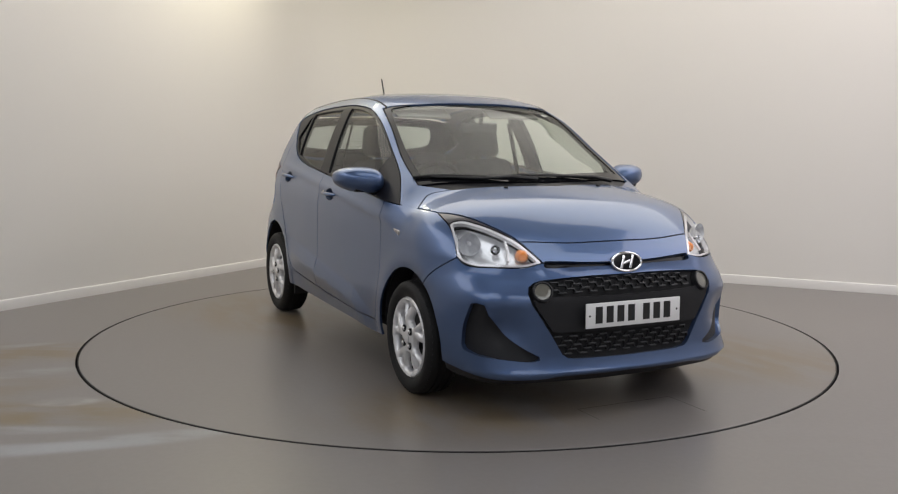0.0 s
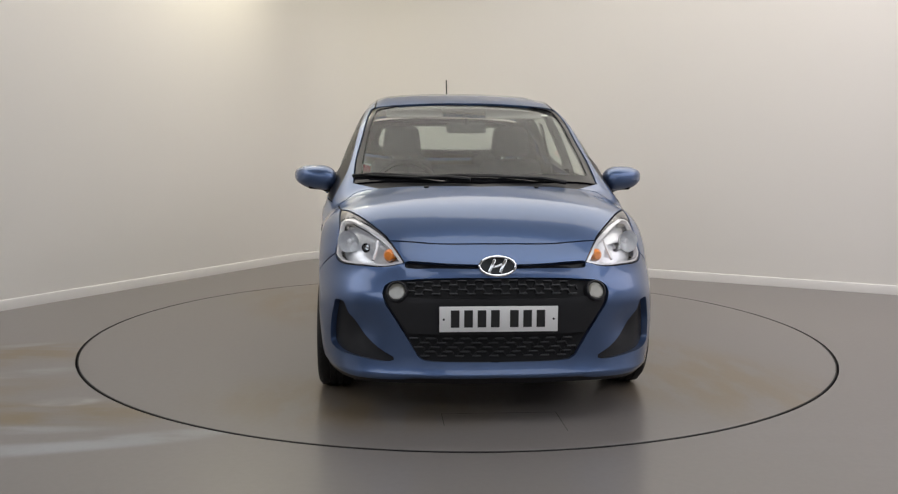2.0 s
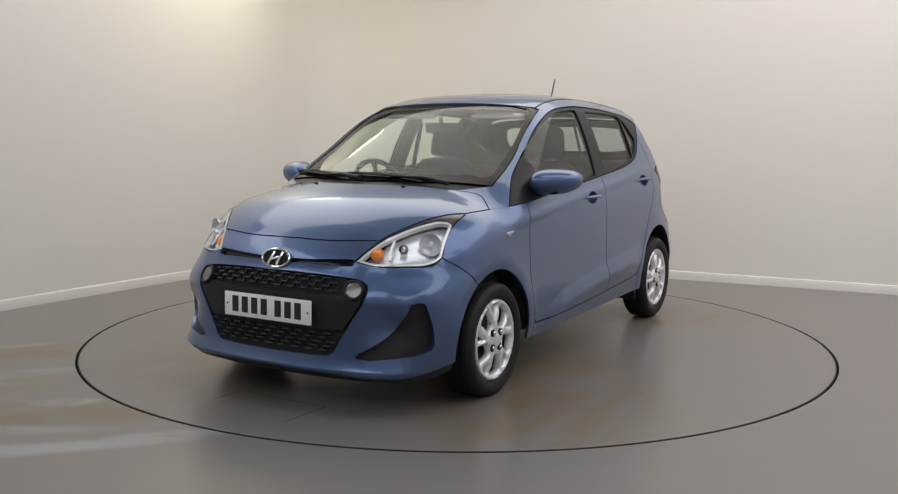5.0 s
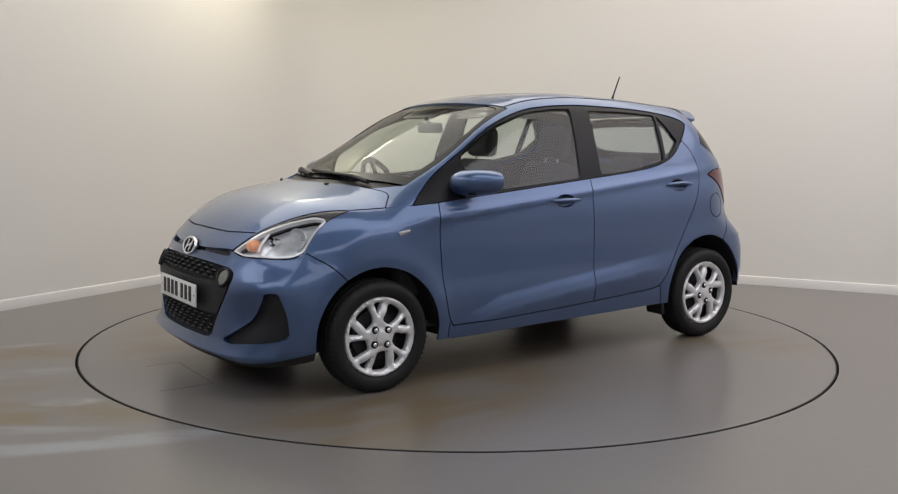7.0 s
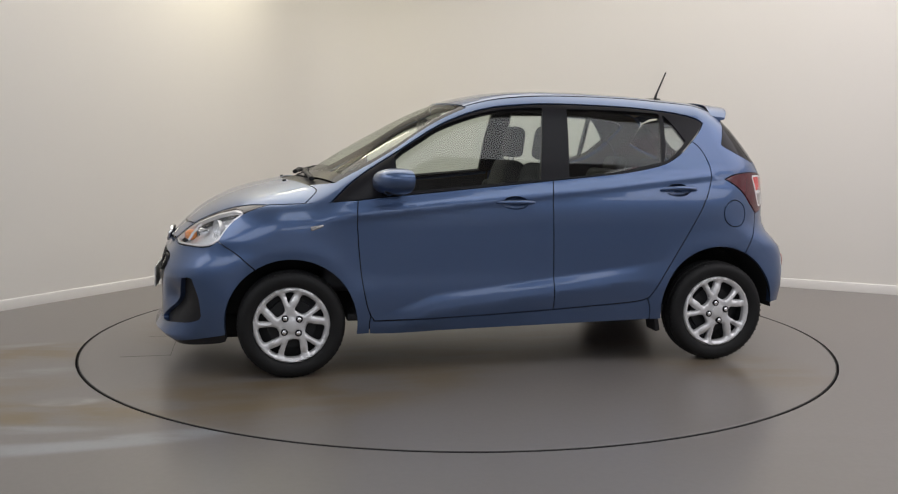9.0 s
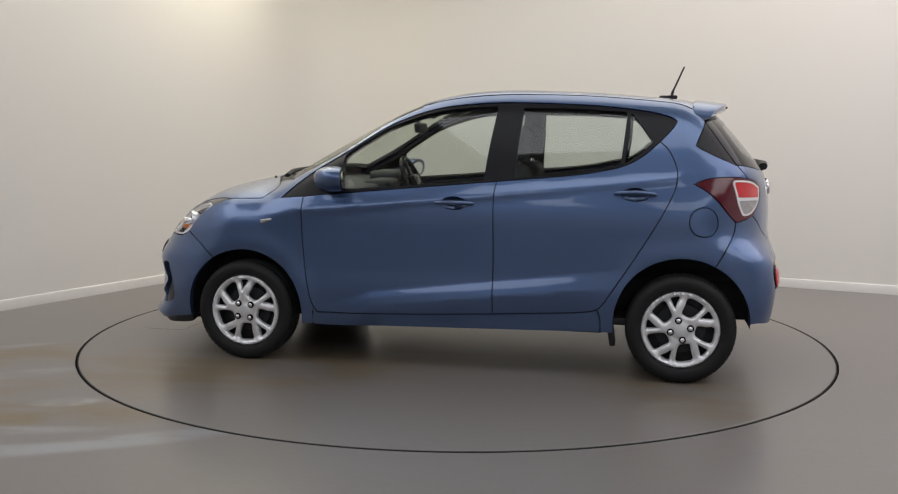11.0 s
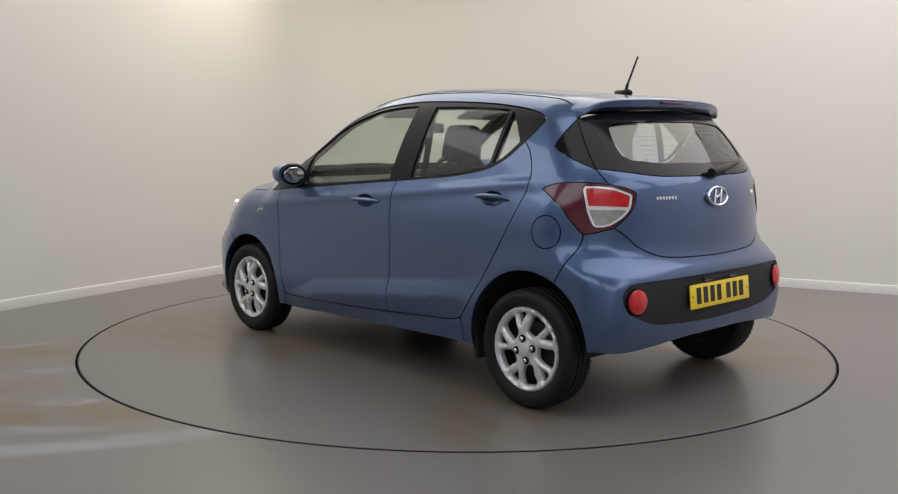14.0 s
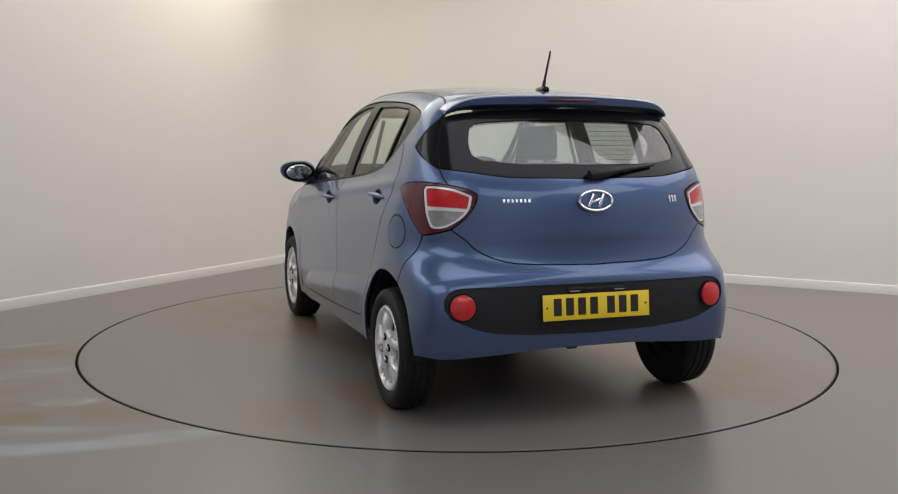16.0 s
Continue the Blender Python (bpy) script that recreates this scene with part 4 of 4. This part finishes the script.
part("aerial_rod", bm, PLASTIC, aerial)

# number plates
def plate(name, x, z, w, h, tilt, s, material, label):
    m = pose(x, 0, z, 90 - tilt, 0, 90 * s)
    bm = bmesh.new()
    rbox(bm, m, w, h, .007, .002, 2)
    ob = part(name, bm, material, car, label)
    cw = .038
    u = -.212
    for k in range(7):
        bm = bmesh.new()
        rbox(bm, m @ Matrix.Translation((u + cw / 2, .002, .0042)), cw, .076, .002, .0006, 1)
        part("plate_mark", bm, INK, ob, smooth=False)
        u += .059 + (.025 if k == 3 else 0)
    for d in (-.243, .243):
        disc("plate_screw", m @ Matrix.Translation((d, 0, .0035)), .005, .001, STEEL, ob, n=10)
    return ob


plate("front_number_plate", 1.926, .447, .524, .113, 1, 1, WHITEPLATE, "white reflective front number plate")
plate("rear_number_plate", -1.716, .508, .524, .113, 6, -1, YELLOWPLATE, "yellow reflective rear number plate")

# badges as plain ovals
for x, z, s, tilt in ((1.866, .680, 1, 22), (-1.676, .966, -1, 5)):
    m = on_skin(x, 0, z) @ Matrix.Translation((0, 0, .006))
    bm = bmesh.new()
    n = 48
    rr = []
    for k in range(n):
        a = 2 * math.pi * k / n
        c = Vector((.080 * math.cos(a), .043 * math.sin(a), 0))
        d = Vector((math.cos(a), math.sin(a), 0)).normalized()
        rr.append([bm.verts.new(m @ (c + d * .007 * math.cos(b) + Vector((0, 0, .009 * math.sin(b) + .004)))) for b in np.linspace(0, 2 * math.pi, 9)[:-1]])
    for k in range(n):
        for j in range(8):
            bm.faces.new((rr[k][j], rr[(k + 1) % n][j], rr[(k + 1) % n][(j + 1) % 8], rr[k][(j + 1) % 8]))
    bmesh.ops.recalc_face_normals(bm, faces=bm.faces[:])
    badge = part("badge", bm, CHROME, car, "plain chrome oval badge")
    bm = bmesh.new()
    lathe(bm, [(.0005, .004), (.9, .003), (1, -.01)], m @ Matrix.Diagonal((.084, .048, 1, 1)) @ Matrix.Rotation(radians(90), 4, "X"), 40)
    part("badge_back", bm, GLOSSBLACK if s > 0 else PAINT, badge)
    bm = bmesh.new()
    for d in (-.025, .025):
        rbox(bm, m @ Matrix.Translation((d, 0, .008)) @ Matrix.Rotation(radians(-24), 4, "Z"), .014, .068, .008, .003, 2)
    rbox(bm, m @ Matrix.Translation((0, 0, .008)) @ Matrix.Rotation(radians(18), 4, "Z"), .044, .012, .008, .003, 2)
    part("badge_bars", bm, CHROME, badge)
for y0, w in ((.36, .13), (-.44, .055)):
    m = on_skin(-1.65, y0, .972)
    bm = bmesh.new()
    count, tall = (7, .016) if w > .1 else (3, .03)
    for k in range(count):
        rbox(bm, m @ Matrix.Translation(((k - (count - 1) / 2) * w / count, 0, .001)), w / count * .62, tall, .004, .001, 1)
    part("chrome_script_bar", bm, CHROME, car)

# sticker inside the windscreen
m = on_skin(.33, .47, 1.36) @ Matrix.Translation((0, 0, -.016))
bm = bmesh.new()
rbox(bm, m, .045, .022, .002, .0006, 1)
part("windscreen_sticker", bm, PAPER, car, "small white windscreen sticker", smooth=False)

# heater lines on the rear window
bm = bmesh.new()
for k in range(9):
    z = 1.15 + .021 * k
    pts = [Vector(p) - Vector(n) * .012 for p, n in (lambda P: zip(P, normals(P)))(REAR.to3(np.stack([np.linspace(-.42, .42, 15), np.full(15, z)], 1)))]
    sweep(bm, pts, .0011, 4)
part("heater_lines", bm, mat("heater_wire", (.10, .07, .05), .6), car)
# ---------------------------------------------------------------- inside the car
def liner(name, loop, proj, material, off, holes=(), pair=True, label=""):
    return panel(name, loop, proj, material, car, label, holes=holes, gap=.006, off=off, depth=.004, step=.08, pair=pair)


liner("headlining", both(join(screen_head[::-1], roof_side, roof_tail)), TOP, LINING, -.03, pair=False, label="pale grey headlining")
liner("door_card", join(door_nose, door_sill_f, door_post, win_low_f), SIDE, TRIM, -.06, label="charcoal inner door card")
liner("door_card", join(door_sill_r, door_tail, win_low_r, door_post[::-1]), SIDE, TRIM, -.06, label="charcoal inner door card")
liner("pillar_trim", quarter, SIDE, TRIM, -.035)
liner("tailgate_trim", both(join(glass_low_r[::-1], gate_side[::-1], lamp_top_r[::-1], lamp_in_r[::-1], gate_seam)), REAR, TRIM, -.05, pair=False)
bm = bmesh.new()
rbox(bm, pose(-.15, 0, .27), 2.1, 1.42, .04, .01)
part("cabin_floor", bm, TRIM, car)
bm = bmesh.new()
rbox(bm, pose(-1.22, 0, .66), .60, 1.04, .46, .05)
part("boot_floor", bm, TRIM, car)
# bulkhead and dashboard
bm = bmesh.new()
rbox(bm, pose(.86, 0, .66), .34, 1.36, .52, .06, 4)
rbox(bm, pose(.80, 0, .915, 0, -4, 0), .42, 1.32, .085, .04, 4)
rbox(bm, pose(.66, -.36, .975), .20, .36, .07, .03, 4)
rbox(bm, pose(.62, 0, .82), .16, .30, .30, .03, 3)
rbox(bm, pose(1.10, 0, .84), .24, 1.2, .16, .04)
part("dashboard", bm, TRIM, car, "charcoal dashboard")
bm = bmesh.new()
rbox(bm, pose(.35, 0, .42), .55, .24, .26, .04)
sweep(bm, [(.45, 0, .52), (.47, 0, .66), (.475, 0, .74)], [.03, .014, .024], 10)
part("centre_console", bm, TRIM, car)
bm = bmesh.new()
ring = []
m = pose(.50, -.36, .925, 0, -66, 0)
for k in range(40):
    a = 2 * math.pi * k / 40
    c = Vector((.178 * math.cos(a), .178 * math.sin(a), 0))
    d = c.normalized()
    ring.append([bm.verts.new(m @ (c + d * .016 * math.cos(b) + Vector((0, 0, .016 * math.sin(b))))) for b in np.linspace(0, 2 * math.pi, 9)[:-1]])
for k in range(40):
    for j in range(8):
        bm.faces.new((ring[k][j], ring[(k + 1) % 40][j], ring[(k + 1) % 40][(j + 1) % 8], ring[k][(j + 1) % 8]))
rbox(bm, m @ Matrix.Translation((-.01, 0, .01)), .13, .15, .05, .02)
for a in (0, 180, 250, 290):
    rbox(bm, m @ Matrix.Rotation(radians(a), 4, "Z") @ Matrix.Translation((.115, 0, 0)), .12, .03, .018, .006, 2)
sweep(bm, [m @ Vector((0, 0, 0)), m @ Vector((0, 0, -.22))], .035, 10)
bmesh.ops.recalc_face_normals(bm, faces=bm.faces[:])
part("steering_wheel", bm, GLOSSBLACK, car, "black steering wheel on the driver's side")


def seat(x, y, w, rear=False):
    bm = bmesh.new()
    rbox(bm, pose(x + .26, y, .50, 0, -6, 0), .50, w, .17, .06, 4)
    base = part("seat_cushion", bm, FABRIC, car, "dark grey cloth seat")
    bm = bmesh.new()
    rbox(bm, pose(x - .045, y, .80, 0, -15, 0), .15, w, .58, .06, 4, lambda c: Vector((c.x, c.y * (.80 if c.z > 0 else 1), c.z)))
    for d in (-1, 1):
        rbox(bm, pose(x - .02, y + d * w * .43, .74, 0, -15, 0), .17, .08, .40, .035, 3)
    part("seat_back", bm, FABRIC, base)
    bm = bmesh.new()
    rbox(bm, pose(x - .135, y, 1.20, 0, -8, 0), .105, .265, .20, .045, 4, lambda c: Vector((c.x, c.y * (.82 if c.z > 0 else 1), c.z)))
    part("headrest", bm, FABRIC, base)
    bm = bmesh.new()
    for d in (-.055, .055):
        sweep(bm, [(x - .105, y + d, 1.03), (x - .13, y + d, 1.14)], .007, 8)
    part("headrest_posts", bm, CHROME, base)


seat(-.165, .36, .50)
seat(-.165, -.36, .50)
bm = bmesh.new()
rbox(bm, pose(-.60, 0, .50, 0, -5, 0), .48, 1.22, .18, .06, 4)
bench = part("rear_bench", bm, FABRIC, car, "dark grey cloth rear bench")
bm = bmesh.new()
rbox(bm, pose(-.88, 0, .78, 0, -18, 0), .15, 1.20, .50, .05, 4, lambda c: Vector((c.x, c.y * (.93 if c.z > 0 else 1), c.z)))
part("bench_back", bm, FABRIC, bench)
for y in (.30, -.30):
    bm = bmesh.new()
    rbox(bm, pose(-.985, y, 1.05, 0, -12, 0), .09, .25, .12, .04, 4)
    part("headrest", bm, FABRIC, bench)
# inner mirror, visors
bm = bmesh.new()
rbox(bm, pose(.37, 0, 1.285, 0, 8, 0), .035, .235, .062, .015, 3)
sweep(bm, [(.375, 0, 1.30), (.40, 0, 1.345)], .012, 8)
part("inner_mirror", bm, TRIM, car, "dark rear-view mirror")
for y in (.30, -.30):
    bm = bmesh.new()
    rbox(bm, pose(.205, y, 1.372, 0, 24, 0), .13, .34, .016, .006, 2)
    part("sun_visor", bm, LINING, car, "pale sun visor")
for y in (.56, -.56):
    bm = bmesh.new()
    sweep(bm, [(-.27, y, 1.32), (-.28, y * 1.1, 1.1), (-.29, y * 1.22, .80)], .022, 8, .3)
    part("seat_belt", bm, GAPBLACK, car)
# ---------------------------------------------------------------- the room
def noise_chain(nt, co, scale, detail=4, stretch=None):
    n = nt.nodes.new("ShaderNodeTexNoise")
    n.inputs["Scale"].default_value, n.inputs["Detail"].default_value = scale, detail
    if stretch:
        mp = nt.nodes.new("ShaderNodeMapping")
        mp.inputs["Scale"].default_value = stretch
        nt.links.new(co, mp.inputs["Vector"])
        co = mp.outputs[0]
    nt.links.new(co, n.inputs["Vector"])
    return n.outputs[0]


def ramp(nt, src, a, b, v0=0.0, v1=1.0):
    r = nt.nodes.new("ShaderNodeMapRange")
    r.interpolation_type = "SMOOTHSTEP"
    for i, v in enumerate((a, b, v0, v1)):
        r.inputs[i + 1].default_value = v
    nt.links.new(src, r.inputs[0])
    return r.outputs[0]


def floor_mat(name, base, seed, stains_and_tints):
    """Worn floor paint; each stain or painted-in light tint: centre, turn, half length, half width, colour, strength.
    """
    m = bpy.data.materials.new(name)
    m.use_nodes = True
    nt = m.node_tree
    b = nt.nodes["Principled BSDF"]
    co = nt.nodes.new("ShaderNodeTexCoord").outputs["Object"]
    mp = nt.nodes.new("ShaderNodeMapping")
    mp.inputs["Location"].default_value = (seed, seed * .7, 0)
    nt.links.new(co, mp.inputs["Vector"])
    co2 = mp.outputs[0]

    def mix(f, a, c):
        x = nt.nodes.new("ShaderNodeMix")
        x.data_type = "RGBA"
        nt.links.new(f, x.inputs[0])
        for k, v in ((6, a), (7, c)):
            if isinstance(v, tuple):
                x.inputs[k].default_value = (*v, 1)
            else:
                nt.links.new(v, x.inputs[k])
        return x.outputs[2]

    def times(a, c):
        x = nt.nodes.new("ShaderNodeMath")
        x.operation = "MULTIPLY"
        nt.links.new(a, x.inputs[0])
        nt.links.new(c, x.inputs[1])
        return x.outputs[0]
    col = mix(noise_chain(nt, co2, .7, 1), tuple(c * .96 for c in base), tuple(c * 1.04 for c in base))
    rag = noise_chain(nt, co2, 3.4, 7, (.6, 1.7, 1))
    for k, ((cx, cy), turn, lx, ly, colour, amount) in enumerate(stains_and_tints):
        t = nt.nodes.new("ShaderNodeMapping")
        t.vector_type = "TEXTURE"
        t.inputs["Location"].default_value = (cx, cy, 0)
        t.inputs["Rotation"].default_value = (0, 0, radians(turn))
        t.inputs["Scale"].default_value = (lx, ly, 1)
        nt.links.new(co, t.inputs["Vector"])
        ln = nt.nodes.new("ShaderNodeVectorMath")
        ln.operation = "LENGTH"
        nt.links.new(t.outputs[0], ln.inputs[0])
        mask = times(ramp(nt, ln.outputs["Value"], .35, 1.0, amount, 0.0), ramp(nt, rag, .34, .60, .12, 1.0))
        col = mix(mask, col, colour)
    # fine speckle
    grit = noise_chain(nt, co2, 34, 6)
    fine = nt.nodes.new("ShaderNodeMix")
    fine.data_type, fine.blend_type = "RGBA", "MULTIPLY"
    fine.inputs[0].default_value = 1
    nt.links.new(col, fine.inputs[6])
    nt.links.new(ramp(nt, grit, .3, .7, .975, 1.025), fine.inputs[7])
    nt.links.new(fine.outputs[2], b.inputs["Base Color"])
    b.inputs["Roughness"].default_value = .28
    return m


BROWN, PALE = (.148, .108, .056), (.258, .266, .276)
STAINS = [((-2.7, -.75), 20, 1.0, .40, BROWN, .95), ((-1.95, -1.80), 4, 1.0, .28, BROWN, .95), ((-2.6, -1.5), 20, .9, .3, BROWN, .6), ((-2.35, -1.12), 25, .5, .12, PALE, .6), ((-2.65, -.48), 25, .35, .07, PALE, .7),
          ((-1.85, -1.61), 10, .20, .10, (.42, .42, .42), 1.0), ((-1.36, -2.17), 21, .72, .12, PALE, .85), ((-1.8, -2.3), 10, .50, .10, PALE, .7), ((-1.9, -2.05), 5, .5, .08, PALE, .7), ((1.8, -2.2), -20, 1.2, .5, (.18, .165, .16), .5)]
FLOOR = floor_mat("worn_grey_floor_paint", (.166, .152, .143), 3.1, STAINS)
# brown patches here paint in the warm tint of light round the car
DISC = floor_mat("grey_turntable_paint", (.166, .152, .143), 9.4, [((.9, 1.0), 30, 1.6, .8, BROWN, .8), ((-1.2, -.9), 15, 1.3, .8, BROWN, .75), ((1.5, -.6), 80, 1.0, .6, BROWN, .7), ((0, .2), 0, 1.3, .8, BROWN, .6), ((-1.3, 1.0), 120, .9, .5, BROWN, .6)])
WALL = mat("cream_wall_paint", (.73, .705, .67), .75, 0, 0, .02, .8, .12, 90)
SKIRT = mat("white_skirting_paint", (.69, .67, .65), .4, 0, 0, .03, 3)
CEILING = mat("ceiling_paint", (.62, .60, .57), .9, 0, 0, .03, 2)

CORNER = Vector((-1.304, 3.995, FLOOR_Z))
DL, DR = Vector((-.512, -.859, 0)).normalized(), Vector((.909, -.416, 0)).normalized()
H = CEIL


def sheet(name, pts, z0, z1, material, label):
    bm = bmesh.new()
    lo = [bm.verts.new((x, y, z0)) for x, y in pts]
    hi = [bm.verts.new((x, y, z1)) for x, y in pts]
    n = len(pts)
    bm.faces.new(lo[::-1])
    bm.faces.new(hi)
    for i in range(n):
        bm.faces.new((lo[i], lo[(i + 1) % n], hi[(i + 1) % n], hi[i]))
    bmesh.ops.recalc_face_normals(bm, faces=bm.faces[:])
    me = bpy.data.meshes.new(name)
    bm.to_mesh(me)
    bm.free()
    me.materials.append(material)
    return tagged(new(name, me), label, kind="structure")


# floor with a round opening for the turntable
bm = bmesh.new()
n = 192
inn = [bm.verts.new((DISC_R * math.cos(2 * math.pi * i / n), DISC_R * math.sin(2 * math.pi * i / n), 0)) for i in range(n)]
dep = [bm.verts.new((v.co.x, v.co.y, -.06)) for v in inn]
out = []
for i in range(n):
    a = 2 * math.pi * i / n
    c, s = math.cos(a), math.sin(a)
    k = 11.0 / max(abs(c), abs(s))
    out.append(bm.verts.new((k * c, k * s, 0)))
for i in range(n):
    j = (i + 1) % n
    bm.faces.new((inn[i], inn[j], out[j], out[i]))
    bm.faces.new((dep[i], dep[j], inn[j], inn[i]))
bm.faces.new(dep)
bmesh.ops.recalc_face_normals(bm, faces=bm.faces[:])
for f in bm.faces:
    if f.normal.z < -.5:
        f.normal_flip()
me = bpy.data.meshes.new("floor")
bm.to_mesh(me)
bm.free()
me.transform(Matrix.Translation((0, 0, -.0015)))
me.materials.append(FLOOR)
me.materials.append(GAPBLACK)
for f in me.polygons:
    if f.center.z < -.01:
        f.material_index = 1
floor = new("floor", me)
floor.matrix_world = pose(0, DISC_Y, FLOOR_Z)
tagged(floor, "grey painted showroom floor with brown scuffs", kind="structure")

bm = bmesh.new()
r0 = DISC_R - .017
lathe(bm, [(.0005, 0), (r0 * .5, 0), (r0 - .003, 0), (r0, -.003), (r0, -.04)], Matrix.Rotation(radians(90), 4, "X"), 192)
me = bpy.data.meshes.new("turntable")
bm.to_mesh(me)
bm.free()
me.materials.append(DISC)
turntable = tagged(new("turntable", me), "round grey motorised turntable flush with the floor", "turntable")


# seams of the access hatch let into the turntable
for x, y, length, turn in ((1.742, .045, .530, 90), (1.880, .311, .280, 0), (1.830, -.220, .180, 0)):
    bm = bmesh.new()
    rbox(bm, pose(x, y, -.003, 0, 0, turn), length, .0024, .0070, .0004, 1)
    part("hatch_seam", bm, GAPBLACK, turntable, "thin dark hatch seam", smooth=False)

# black strip added to stand for the shade in the turntable's gap
bm = bmesh.new()
lathe(bm, [(r0 + .0005, -.0006), (r0 + .006, -.0012), (r0 + .006, -.05), (r0 + .0005, -.05)], Matrix.Rotation(radians(90), 4, "X"), 192)
part("gap_strip", bm, RUBBER, turntable, "black strip in the gap round the turntable")


def wall(name, line, t=.15):
    """A wall along a line of points, with its skirting board."""
    n = len(line)
    side = []
    for i in range(n):
        d = (line[min(i + 1, n - 1)] - line[max(i - 1, 0)]).normalized()
        side.append(Vector((d.y, -d.x, 0)))
    if side[n // 2].dot(line[n // 2]) < 0:
        side = [-v for v in side]
    for nm, prof, z, material, label in ((name, [(0, -.05), (t, -.05), (t, H), (0, H)], 0, WALL, "cream painted plain wall"),
                                         ("baseboard", [(-.0005, 0), (-.016, 0), (-.016, .064), (-.011, .076), (-.0005, .080)], -.005, SKIRT, "white painted skirting board")):
        bm = bmesh.new()
        rows = [[bm.verts.new(p + v * u + Vector((0, 0, h + z))) for u, h in prof] for p, v in zip(line, side)]
        k = len(prof)
        for a, b in zip(rows[:-1], rows[1:]):
            for i in range(k):
                bm.faces.new((a[i], a[(i + 1) % k], b[(i + 1) % k], b[i]))
        bm.faces.new(rows[0])
        bm.faces.new(rows[-1])
        bmesh.ops.recalc_face_normals(bm, faces=bm.faces[:])
        me = bpy.data.meshes.new(nm)
        bm.to_mesh(me)
        bm.free()
        me.materials.append(material)
        me.polygons.foreach_set("use_smooth", [True] * len(me.polygons))
        me.set_sharp_from_angle(angle=radians(30))
        tagged(new(nm, me), label, kind="structure")


R_END = CORNER + DR * 9.0
B_END = Vector((R_END.x, -9.5, FLOOR_Z))
L_END = CORNER + DL * ((CORNER.y + 9.5) / .859)
CUT = .75                                   # the corner is rounded off
A0, A1 = CORNER + DL * CUT, CORNER + DR * CUT
bend = [A0.lerp(CORNER, s).lerp(CORNER.lerp(A1, s), s) for s in np.linspace(0, 1, 20)]
wall("wall_north", [L_END] + bend + [R_END])
# unseen walls close the room; their grey is set for the car's reflections
WALL = mat("pale_grey_wall_paint", (.68, .68, .685), .8, 0, 0, .03, .8, .1, 90)
wall("unseen_wall_side", [R_END, B_END])
wall("unseen_wall_back", [L_END, B_END])
sheet("ceiling", [(-10.9, -10.9), (10.9, -10.9), (10.9, 6), (-10.9, 6)], H, H + .1, CEILING, "plain painted ceiling")


def motions():
    walk(car, [(t, Matrix.Rotation(radians(a), 4, "Z") @ Matrix.Translation(-PIVOT)) for t, a in TURN])
    walk(turntable, [(t, pose(0, DISC_Y, FLOOR_Z) @ Matrix.Rotation(radians(a), 4, "Z")) for t, a in TURN])


motions()
